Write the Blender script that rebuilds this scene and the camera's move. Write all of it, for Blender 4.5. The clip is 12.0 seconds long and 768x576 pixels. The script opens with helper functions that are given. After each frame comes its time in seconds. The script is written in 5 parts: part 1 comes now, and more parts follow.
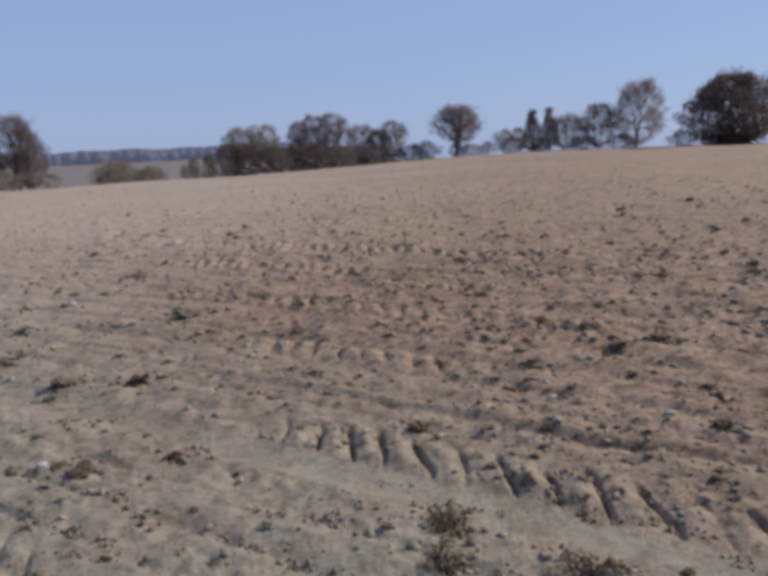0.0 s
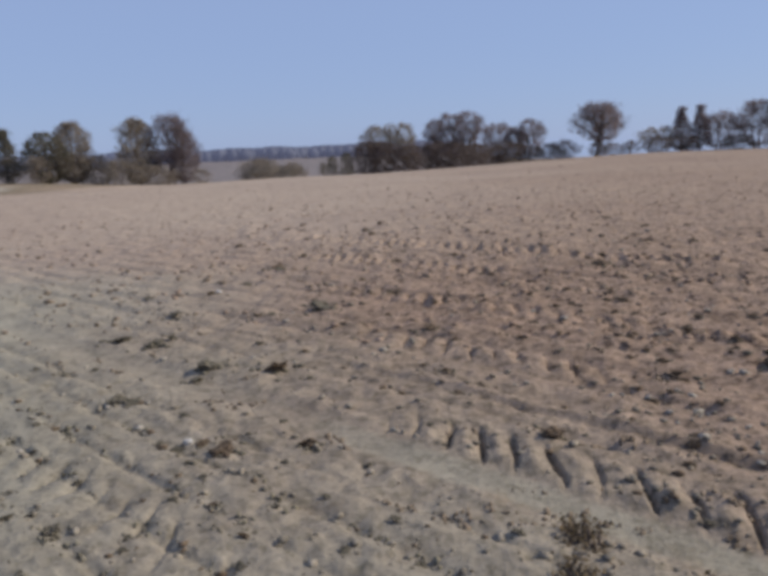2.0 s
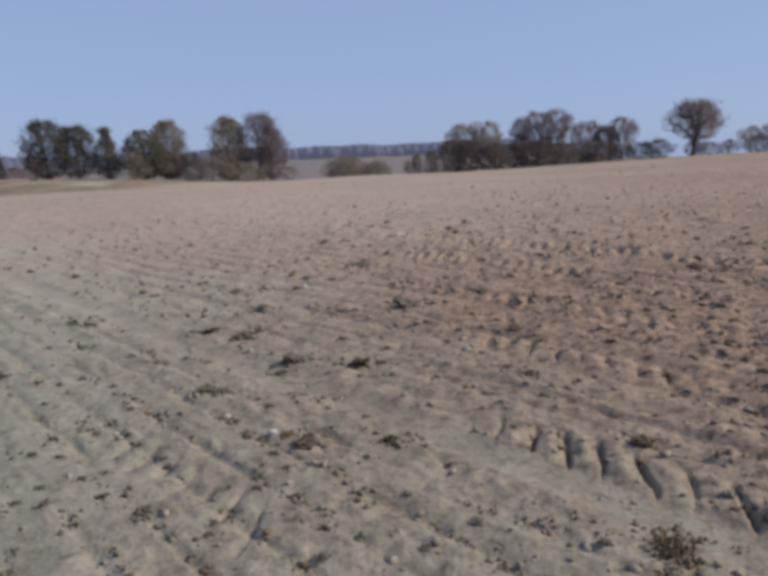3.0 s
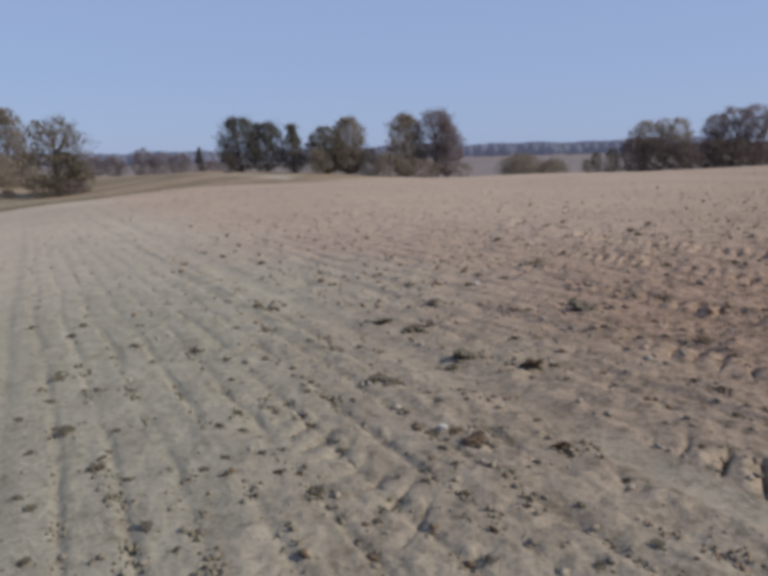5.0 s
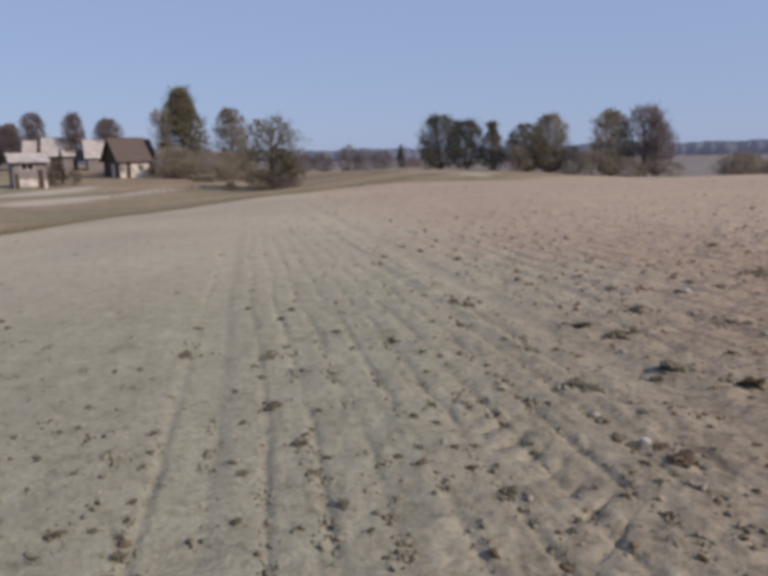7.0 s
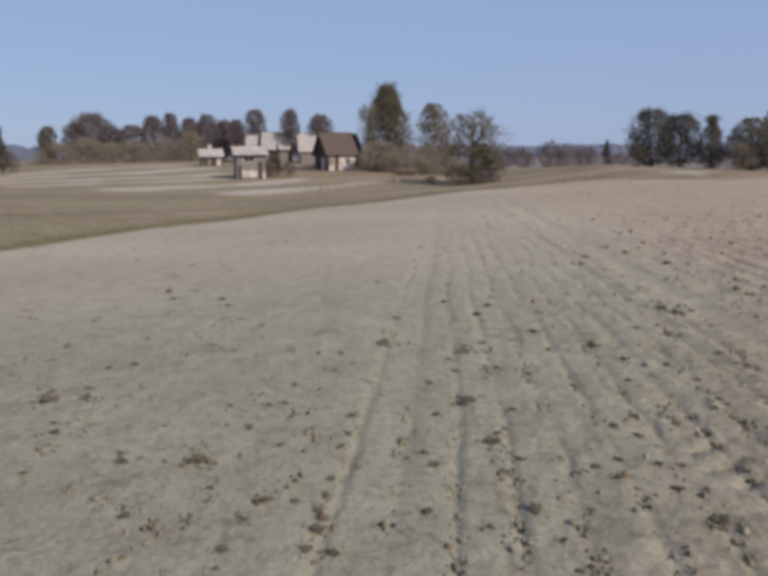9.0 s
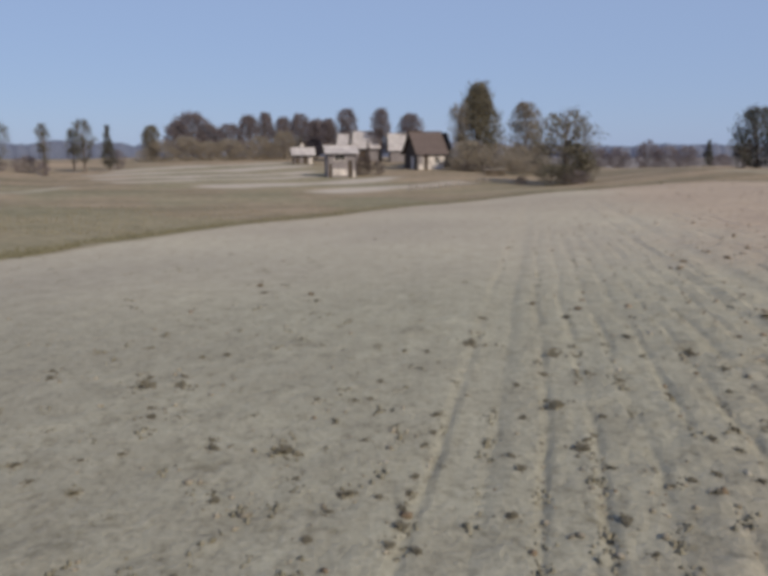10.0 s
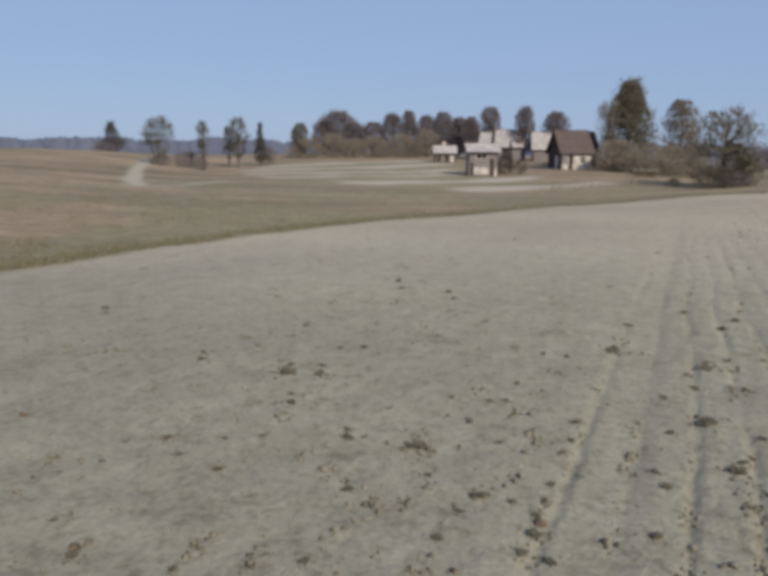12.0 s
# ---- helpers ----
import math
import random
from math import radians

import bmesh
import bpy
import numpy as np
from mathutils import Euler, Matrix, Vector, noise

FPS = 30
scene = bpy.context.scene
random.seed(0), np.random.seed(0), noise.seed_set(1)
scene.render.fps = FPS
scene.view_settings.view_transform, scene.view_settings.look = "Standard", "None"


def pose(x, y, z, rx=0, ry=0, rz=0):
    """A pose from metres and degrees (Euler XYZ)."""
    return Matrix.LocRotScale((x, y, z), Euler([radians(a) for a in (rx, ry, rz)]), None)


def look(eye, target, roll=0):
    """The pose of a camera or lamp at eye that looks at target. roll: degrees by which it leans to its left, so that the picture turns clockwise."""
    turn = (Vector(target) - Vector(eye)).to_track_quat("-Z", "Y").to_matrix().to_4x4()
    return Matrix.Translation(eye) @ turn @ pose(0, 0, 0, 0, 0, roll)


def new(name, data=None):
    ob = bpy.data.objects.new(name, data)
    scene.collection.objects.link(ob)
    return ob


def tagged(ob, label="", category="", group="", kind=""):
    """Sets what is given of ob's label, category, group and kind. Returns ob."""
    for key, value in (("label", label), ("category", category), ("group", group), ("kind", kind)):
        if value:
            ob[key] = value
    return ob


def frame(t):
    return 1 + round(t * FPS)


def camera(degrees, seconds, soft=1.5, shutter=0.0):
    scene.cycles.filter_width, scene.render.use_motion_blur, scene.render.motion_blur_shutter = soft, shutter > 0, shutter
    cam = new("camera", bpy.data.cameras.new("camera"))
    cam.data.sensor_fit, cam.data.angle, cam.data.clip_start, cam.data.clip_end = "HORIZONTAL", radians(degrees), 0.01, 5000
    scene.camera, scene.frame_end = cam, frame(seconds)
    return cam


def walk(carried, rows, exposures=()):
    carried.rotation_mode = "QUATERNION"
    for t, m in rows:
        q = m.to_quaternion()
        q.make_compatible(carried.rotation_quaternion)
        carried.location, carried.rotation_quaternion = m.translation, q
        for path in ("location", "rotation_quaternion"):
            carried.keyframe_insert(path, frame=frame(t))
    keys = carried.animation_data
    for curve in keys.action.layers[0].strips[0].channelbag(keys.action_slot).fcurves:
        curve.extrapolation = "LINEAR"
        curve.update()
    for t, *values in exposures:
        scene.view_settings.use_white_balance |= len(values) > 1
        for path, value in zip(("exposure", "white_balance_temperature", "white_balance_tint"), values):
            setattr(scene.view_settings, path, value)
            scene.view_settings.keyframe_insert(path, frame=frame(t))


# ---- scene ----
cam = camera(56.36, 12.0, soft=4.6)

# seconds, place of the eye in metres, turn in degrees
PATH = [
    (0.0, 0.000, 0.000, 1.700, 78.77, 2.38, 0.00),
    (0.5, -0.006, 0.003, 1.699, 78.79, 2.29, 2.00),
    (1.0, -0.021, 0.007, 1.696, 78.90, 2.24, 4.76),
    (1.5, -0.031, 0.013, 1.695, 78.94, 2.14, 7.58),
    (2.0, -0.041, 0.018, 1.692, 79.06, 2.11, 10.60),
    (2.5, -0.057, 0.024, 1.688, 79.13, 1.99, 13.83),
    (3.0, -0.074, 0.032, 1.683, 79.16, 1.88, 17.24),
    (5.0, -0.148, 0.050, 1.667, 79.31, 1.35, 30.90),
    (5.5, -0.161, 0.045, 1.661, 79.34, 1.30, 34.61),
    (6.0, -0.176, 0.038, 1.659, 79.36, 1.22, 38.21),
    (6.5, -0.191, 0.035, 1.656, 79.40, 1.16, 42.17),
    (7.0, -0.208, 0.030, 1.655, 79.44, 1.04, 46.43),
    (9.0, -0.262, -0.001, 1.653, 79.28, 0.56, 62.06),
    (9.5, -0.271, -0.008, 1.649, 79.30, 0.41, 65.55),
    (10.0, -0.283, -0.012, 1.643, 79.27, 0.28, 69.08),
    (10.5, -0.303, -0.016, 1.635, 79.25, 0.12, 72.09),
    (11.0, -0.316, -0.022, 1.628, 79.23, -0.05, 75.23),
    (11.5, -0.325, -0.027, 1.625, 79.18, -0.18, 77.79),
    (12.0, -0.331, -0.031, 1.624, 79.14, -0.28, 80.16)]
walk(cam, [(t, pose(*p)) for t, *p in PATH], [(0.0, -0.08, 6380, 11), (5.0, -0.10, 6480, 11), (7.0, -0.11, 6680, 12), (12.0, -0.11, 6560, 6)])

# ---- daylight: a low sun from the right, behind the shoulder, and a hazy sky ----
SUN_AZ, SUN_EL = -72.0, 34.0        # degrees; azimuth is counted to the left of the y axis
to_sun = Vector((-math.sin(radians(SUN_AZ)) * math.cos(radians(SUN_EL)),
                 math.cos(radians(SUN_AZ)) * math.cos(radians(SUN_EL)), math.sin(radians(SUN_EL))))
sun = new("sun", bpy.data.lights.new("sun", "SUN"))
sun.data.energy, sun.data.angle, sun.data.color = 4.7, radians(0.6), (1.0, 0.91, 0.75)
sun.matrix_world = look((0, 0, 60), Vector((0, 0, 60)) - to_sun)
world = bpy.data.worlds.new("sky")
scene.world = world
world.use_nodes = True
wn = world.node_tree.nodes
sky = wn.new("ShaderNodeTexSky")
sky.sky_type, sky.sun_disc = "NISHITA", False
sky.sun_elevation, sky.sun_rotation = radians(SUN_EL), radians(-SUN_AZ)
sky.air_density, sky.dust_density, sky.ozone_density = 1.0, 0.4, 5.0
haze = wn.new("ShaderNodeMix")           # even lilac-blue haze over the clear sky
haze.data_type, haze.inputs[0].default_value = "RGBA", 0.78
haze.inputs[7].default_value = (3.47, 4.53, 7.25, 1)
world.node_tree.links.new(sky.outputs[0], haze.inputs[6])
world.node_tree.links.new(haze.outputs[2], wn["Background"].inputs[0])
wn["Background"].inputs[1].default_value = 0.10

# ---- materials ----


def material(name, rough=0.9):
    m = bpy.data.materials.new(name)
    m.use_nodes = True
    n, l = m.node_tree.nodes, m.node_tree.links
    b = n["Principled BSDF"]
    b.inputs["Roughness"].default_value = rough
    b.inputs["Specular IOR Level"].default_value = 0.2
    return m, n, l, b


def noise_at(n, l, scale, detail=4.0, coord=None, rough=0.55):
    t = n.new("ShaderNodeTexNoise")
    t.inputs["Scale"].default_value, t.inputs["Detail"].default_value, t.inputs["Roughness"].default_value = scale, detail, rough
    if coord is not None:
        l.new(coord, t.inputs["Vector"])
    return t.outputs["Fac"]


def ramp(n, l, fac, stops):
    r = n.new("ShaderNodeValToRGB")
    while len(r.color_ramp.elements) < len(stops):
        r.color_ramp.elements.new(0.5)
    for e, (p, c) in zip(r.color_ramp.elements, stops):
        e.position, e.color = p, (*c, 1)
    l.new(fac, r.inputs[0])
    return r.outputs[0]


def blend(n, l, fac, a, b, mode="MIX"):
    x = n.new("ShaderNodeMix")
    x.data_type, x.blend_type = "RGBA", mode
    for sock, v in ((x.inputs[0], fac), (x.inputs[6], a), (x.inputs[7], b)):
        if isinstance(v, (int, float)):
            sock.default_value = v
        elif isinstance(v, tuple):
            sock.default_value = (*v, 1)
        else:
            l.new(v, sock)
    return x.outputs[2]


def relief(n, l, b, fac, strength, distance):
    k = n.new("ShaderNodeBump")
    k.inputs["Strength"].default_value, k.inputs["Distance"].default_value = strength, distance
    l.new(fac, k.inputs["Height"])
    l.new(k.outputs[0], b.inputs["Normal"])


def simple(name, c1, c2, scale, rough=0.9, bump=0.3, dist=0.02, island=False):
    """A surface with two tones, mottled at two scales."""
    m, n, l, b = material(name, rough)
    co = n.new("ShaderNodeTexCoord").outputs["Object"]
    f = noise_at(n, l, scale, 6, co)
    col = ramp(n, l, f, [(0.32, c1), (0.68, c2)])
    big = noise_at(n, l, scale * 0.13, 3, co)
    col = blend(n, l, 0.5, col, ramp(n, l, big, [(0.3, (0.45, 0.45, 0.45)), (0.7, (0.62, 0.6, 0.58))]), "OVERLAY")
    if island:
        g = n.new("ShaderNodeNewGeometry")
        col = blend(n, l, 0.7, col, ramp(n, l, g.outputs["Random Per Island"], [(0.0, (0.3, 0.3, 0.3)), (1.0, (0.72, 0.7, 0.66))]), "OVERLAY")
    l.new(col, b.inputs["Base Color"])
    relief(n, l, b, f, bump, dist)
    return m


def leaves(name, c1, c2, c3):
    m, n, l, b = material(name, 0.75)
    g = n.new("ShaderNodeNewGeometry")
    col = ramp(n, l, g.outputs["Random Per Island"], [(0.0, c1), (0.55, c2), (1.0, c3)])
    l.new(col, b.inputs["Base Color"])
    tr = n.new("ShaderNodeBsdfTranslucent")
    l.new(col, tr.inputs[0])
    mix = n.new("ShaderNodeMixShader")
    mix.inputs[0].default_value = 0.5
    l.new(b.outputs[0], mix.inputs[1])
    l.new(tr.outputs[0], mix.inputs[2])
    l.new(mix.outputs[0], n["Material Output"].inputs[0])
    return m


def ground_material():
    m, n, l, b = material("earth_and_grass", 0.95)
    co = n.new("ShaderNodeTexCoord").outputs["Object"]

    def mask(name):
        a = n.new("ShaderNodeAttribute")
        a.attribute_name = name
        return a.outputs["Fac"]
    fine, mid, big = noise_at(n, l, 28, 6, co, 0.65), noise_at(n, l, 3.2, 5, co), noise_at(n, l, 0.11, 4, co)
    clot = noise_at(n, l, 11, 4, co, 0.7)
    turn = n.new("ShaderNodeMapping")
    turn.inputs["Rotation"].default_value = (0, 0, radians(32.9))
    stretch = n.new("ShaderNodeMapping")
    stretch.inputs["Scale"].default_value = (0.7, 5.0, 1.0)
    l.new(co, turn.inputs[0])
    l.new(turn.outputs[0], stretch.inputs[0])
    streak = noise_at(n, l, 1.0, 5, stretch.outputs[0], 0.6)
    rough_soil = ramp(n, l, fine, [(0.25, (0.143, 0.100, 0.075)), (0.5, (0.250, 0.186, 0.143)), (0.78, (0.350, 0.267, 0.212))])
    rough_soil = blend(n, l, 0.9, rough_soil, ramp(n, l, clot, [(0.36, (0.17, 0.15, 0.13)), (0.48, (0.5, 0.49, 0.48)), (0.68, (0.70, 0.69, 0.67))]), "OVERLAY")
    fine_soil = ramp(n, l, fine, [(0.25, (0.200, 0.182, 0.144)), (0.5, (0.265, 0.251, 0.206)), (0.78, (0.331, 0.311, 0.264))])
    fine_soil = blend(n, l, 0.75, fine_soil, ramp(n, l, clot, [(0.34, (0.33, 0.32, 0.30)), (0.48, (0.5, 0.5, 0.5)), (0.7, (0.56, 0.56, 0.55))]), "OVERLAY")
    rough_soil = blend(n, l, 0.65, rough_soil, ramp(n, l, streak, [(0.32, (0.30, 0.28, 0.26)), (0.68, (0.62, 0.61, 0.60))]), "OVERLAY")
    fine_soil = blend(n, l, 0.22, fine_soil, ramp(n, l, streak, [(0.32, (0.34, 0.33, 0.31)), (0.68, (0.60, 0.60, 0.59))]), "OVERLAY")
    tuft = noise_at(n, l, 2.6, 5, co, 0.75)
    fine_soil = blend(n, l, 0.8, fine_soil, ramp(n, l, tuft, [(0.30, (0.33, 0.31, 0.27)), (0.42, (0.5, 0.5, 0.49)), (0.7, (0.56, 0.56, 0.55))]), "OVERLAY")
    soil = blend(n, l, mask("seedbed"), rough_soil, fine_soil)
    # Far soil painted paler, for lit clod tops seen at a grazing angle.
    far_pale_soil = ramp(n, l, fine, [(0.25, (0.262, 0.210, 0.167)), (0.5, (0.372, 0.308, 0.247)), (0.78, (0.475, 0.398, 0.329))])
    far_pale_soil = blend(n, l, 0.6, far_pale_soil, ramp(n, l, clot, [(0.34, (0.33, 0.31, 0.30)), (0.5, (0.5, 0.49, 0.49)), (0.7, (0.58, 0.57, 0.57))]), "OVERLAY")
    far_pale_bed = ramp(n, l, fine, [(0.25, (0.254, 0.222, 0.178)), (0.5, (0.355, 0.321, 0.266)), (0.78, (0.446, 0.406, 0.344))])
    far_pale_bed = blend(n, l, 0.6, far_pale_bed, ramp(n, l, tuft, [(0.30, (0.38, 0.36, 0.33)), (0.42, (0.5, 0.5, 0.49)), (0.7, (0.55, 0.55, 0.55))]), "OVERLAY")
    soil = blend(n, l, mask("dry"), soil, blend(n, l, mask("seedbed"), far_pale_soil, far_pale_bed))
    soil = blend(n, l, 0.55, soil, ramp(n, l, mid, [(0.3, (0.40, 0.38, 0.36)), (0.7, (0.58, 0.57, 0.55))]), "OVERLAY")
    soil = blend(n, l, 0.6, soil, ramp(n, l, big, [(0.35, (0.44, 0.42, 0.42)), (0.65, (0.56, 0.55, 0.53))]), "OVERLAY")
    g1, g2 = noise_at(n, l, 1.3, 6, co, 0.7), noise_at(n, l, 0.09, 5, co, 0.6)
    st = n.new("ShaderNodeMapping")
    st.inputs["Rotation"].default_value = (0, 0, radians(15))
    st.inputs["Scale"].default_value = (0.16, 0.03, 0.1)
    l.new(co, st.inputs[0])
    g3 = noise_at(n, l, 1.0, 5, st.outputs[0], 0.6)
    grass = ramp(n, l, g1, [(0.25, (0.146, 0.117, 0.083)), (0.5, (0.228, 0.185, 0.138)), (0.8, (0.315, 0.259, 0.199))])
    grass = blend(n, l, 0.8, grass, ramp(n, l, g2, [(0.35, (0.38, 0.375, 0.335)), (0.7, (0.64, 0.585, 0.57))]), "OVERLAY")
    grass = blend(n, l, 0.9, grass, ramp(n, l, g3, [(0.35, (0.33, 0.34, 0.31)), (0.5, (0.5, 0.49, 0.47)), (0.68, (0.66, 0.63, 0.60))]), "OVERLAY")
    fresh = ramp(n, l, g1, [(0.25, (0.118, 0.112, 0.066)), (0.5, (0.190, 0.177, 0.110)), (0.8, (0.272, 0.247, 0.162))])
    grass = blend(n, l, mask("fresh"), grass, fresh)
    plot = blend(n, l, 0.6, (0.391, 0.343, 0.297), ramp(n, l, g1, [(0.3, (0.35, 0.35, 0.35)), (0.7, (0.6, 0.58, 0.56))]), "OVERLAY")
    sand = blend(n, l, 0.5, (0.340, 0.306, 0.246), ramp(n, l, mid, [(0.3, (0.4, 0.4, 0.4)), (0.7, (0.58, 0.57, 0.56))]), "OVERLAY")
    col = blend(n, l, mask("soil"), grass, soil)
    # Mauve-grey of the far valley floor: distance haze put into the ground colour.
    hazy_valley = blend(n, l, 0.6, (0.183, 0.160, 0.157), ramp(n, l, g3, [(0.35, (0.36, 0.37, 0.38)), (0.7, (0.58, 0.56, 0.57))]), "OVERLAY")
    col = blend(n, l, mask("hazy_valley"), col, hazy_valley)
    col = blend(n, l, mask("plot"), col, plot)
    col = blend(n, l, mask("sand"), col, sand)
    l.new(col, b.inputs["Base Color"])
    relief(n, l, b, fine, 0.85, 0.02)
    return m


GROUND = ground_material()
CLOD = simple("damp_clod_earth", (0.087, 0.061, 0.040), (0.170, 0.124, 0.085), 22, 0.95, 0.8, 0.02)
DRYCLOD = simple("drying_clod_earth", (0.100, 0.087, 0.063), (0.187, 0.165, 0.126), 22, 0.95, 0.8, 0.02)
FIELDCLOD = simple("brown_field_clod_earth", (0.138, 0.106, 0.078), (0.236, 0.187, 0.142), 22, 0.95, 0.8, 0.02)
PALECLOD = simple("pale_dry_earth", (0.244, 0.219, 0.181), (0.322, 0.294, 0.251), 22, 0.95, 0.6, 0.02)
LUMP = simple("crumbly_seedbed_earth", (0.144, 0.127, 0.090), (0.235, 0.213, 0.163), 24, 0.95, 0.8, 0.02)
CRUMB = simple("dry_crumb_earth", (0.131, 0.112, 0.087), (0.252, 0.224, 0.183), 25, 0.95, 0.6, 0.01, True)
EARTHLUMP = simple("dry_lump_earth", (0.174, 0.126, 0.095), (0.296, 0.223, 0.174), 14, 0.95, 0.8, 0.02, True)
STONE = simple("pale_stone", (0.331, 0.313, 0.287), (0.479, 0.452, 0.418), 14, 0.8, 0.4, 0.01)
BARK = simple("grey_brown_bark", (0.072, 0.056, 0.049), (0.145, 0.116, 0.10), 9, 0.95, 0.7, 0.03)
BIRCH = simple("pale_bark", (0.191, 0.174, 0.157), (0.479, 0.452, 0.418), 5, 0.85, 0.5, 0.02)
LEAF = {
    "green": leaves("dull_green_leaves", (0.140, 0.122, 0.090), (0.206, 0.180, 0.132), (0.275, 0.238, 0.178)),
    # Brown leaves shifted to mauve-grey, with distance haze mixed into their colour.
    "brown": leaves("haze_tinted_brown_leaves", (0.158, 0.127, 0.132), (0.226, 0.183, 0.187), (0.298, 0.247, 0.245)),
    "pale": leaves("pale_thin_leaves", (0.195, 0.163, 0.133), (0.272, 0.230, 0.187), (0.355, 0.306, 0.250)),
    "dark": leaves("dark_red_brown_leaves", (0.106, 0.081, 0.076), (0.154, 0.120, 0.110), (0.205, 0.162, 0.146)),
    "needle": leaves("dark_needles", (0.068, 0.065, 0.054), (0.113, 0.106, 0.086), (0.171, 0.155, 0.122))}
LEAF["olive"] = leaves("dark_olive_leaves", (0.100, 0.090, 0.069), (0.152, 0.136, 0.102), (0.210, 0.187, 0.140))
LEAF["moss"] = leaves("dark_green_leaves", (0.078, 0.076, 0.068), (0.128, 0.122, 0.104), (0.182, 0.168, 0.140))
LEAF["straw"] = leaves("straw_coloured_shrub", (0.225, 0.184, 0.140), (0.342, 0.284, 0.221), (0.450, 0.387, 0.310))
LEAF["rust"] = leaves("rust_withered_leaves", (0.108, 0.079, 0.047), (0.180, 0.133, 0.079), (0.279, 0.214, 0.135))
DRYGRASS = leaves("dry_grass", (0.243, 0.203, 0.126), (0.324, 0.275, 0.180), (0.414, 0.356, 0.243))
MARGIN = leaves("olive_margin_grass", (0.189, 0.167, 0.095), (0.275, 0.241, 0.149), (0.369, 0.320, 0.211))
# Far leaf colour is paled and blued; the haze is painted into it.
FARWOOD = leaves("far_wood_painted_haze", (0.10, 0.11, 0.14), (0.115, 0.127, 0.16), (0.13, 0.142, 0.175))
haze_glow = FARWOOD.node_tree.nodes["Principled BSDF"]        # backdrop woods: haze of the far ridges painted in as a bluish glow
haze_glow.inputs["Emission Color"].default_value, haze_glow.inputs["Emission Strength"].default_value = (0.56, 0.60, 0.92, 1), 0.25
TIMBER = simple("weathered_timber", (0.087, 0.065, 0.048), (0.191, 0.152, 0.117), 7, 0.9, 0.5, 0.01)
DARKWOOD = simple("dark_old_timber", (0.039, 0.029, 0.023), (0.087, 0.065, 0.052), 7, 0.9, 0.5, 0.01)
LIME = simple("limewashed_boards", (0.313, 0.274, 0.261), (0.574, 0.522, 0.496), 2.2, 0.9, 0.3, 0.01)
SHINGLE = simple("dark_brown_shingle", (0.061, 0.046, 0.044), (0.126, 0.097, 0.091), 11, 0.9, 0.6, 0.02)
GREYBOARD = simple("grey_weathered_boards", (0.135, 0.117, 0.122), (0.235, 0.209, 0.213), 6, 0.9, 0.4, 0.01)
SHEETROOF = simple("pale_sheet_roofing", (0.262, 0.235, 0.236), (0.425, 0.386, 0.380), 1.6, 0.6, 0.2, 0.01)
PALEWOOD = simple("bleached_post_wood", (0.190, 0.166, 0.150), (0.310, 0.274, 0.250), 7, 0.9, 0.4, 0.01)
OLDTHATCH = simple("blackened_old_thatch", (0.030, 0.024, 0.024), (0.074, 0.059, 0.057), 6, 0.95, 0.8, 0.03)
PANE = simple("dark_window_glass", (0.010, 0.011, 0.013), (0.026, 0.028, 0.031), 2, 0.08, 0.02, 0.005)

# ---- the lie of the land: heights along sight lines from the origin, smoothed between them ----


def lattice(ix, iy, seed):
    h = (ix.astype(np.int64) * 374761393 + iy.astype(np.int64) * 668265263 + seed * 974711) & 0x7FFFFFFF
    h = ((h ^ (h >> 13)) * 1274126177) & 0x7FFFFFFF
    return ((h ^ (h >> 16)) & 0xFFFF) / 65535.0


def grain(x, y, seed=0):
    """Smooth random heights, -1 to 1, about one metre across."""
    ix, iy = np.floor(x), np.floor(y)
    fx, fy = x - ix, y - iy
    fx, fy = fx * fx * (3 - 2 * fx), fy * fy * (3 - 2 * fy)
    a, b = lattice(ix, iy, seed), lattice(ix + 1, iy, seed)
    c, d = lattice(ix, iy + 1, seed), lattice(ix + 1, iy + 1, seed)
    return 2 * ((a + (b - a) * fx) * (1 - fy) + (c + (d - c) * fx) * fy) - 1


def step01(a, b, x):
    t = np.clip((x - a) / (b - a), 0, 1)
    return t * t * (3 - 2 * t)


LAND = {}           # azimuth in degrees: (distance, height) pairs
LAND[-90] = [(30, 0.3), (100, 0.6), (300, -2), (1000, -5), (4000, 0)]
LAND[-28] = [(30, 0.15), (100, 0.12), (125, -0.4), (300, -6), (1000, -24), (4000, -80)]
LAND[-10] = [(30, 0.05), (100, 0.02), (125, -0.6), (300, -6), (1000, -24), (4000, -80)]
LAND[0] = [(30, -0.03), (60, -0.15), (95, -0.55), (120, -1.5), (300, -9), (1000, -26), (4000, -80)]
LAND[6] = [(30, -0.1), (60, -0.35), (90, -0.92), (115, -2.2), (200, -7), (400, -13), (900, -14), (1500, 0), (4000, 10)]
LAND[18] = [(30, -0.25), (60, -0.5), (78, -0.95), (100, -2.2), (200, -8), (400, -13.5), (700, -14), (1250, -6), (4000, 10)]
LAND[28] = [(30, -0.4), (55, -0.6), (72, -0.98), (90, -1.6), (200, -8), (400, -13.5), (700, -14), (1250, -6), (4000, 10)]
LAND[37] = [(30, -0.5), (50, -0.55), (62, -0.75), (74, -0.25), (90, -0.5), (200, -7), (500, -12), (1250, -6), (4000, 10)]
LAND[45] = [(30, -0.55), (62, -0.78), (78, -0.1), (100, -0.3), (160, -2.5), (400, -9), (1250, -6), (4000, 8)]
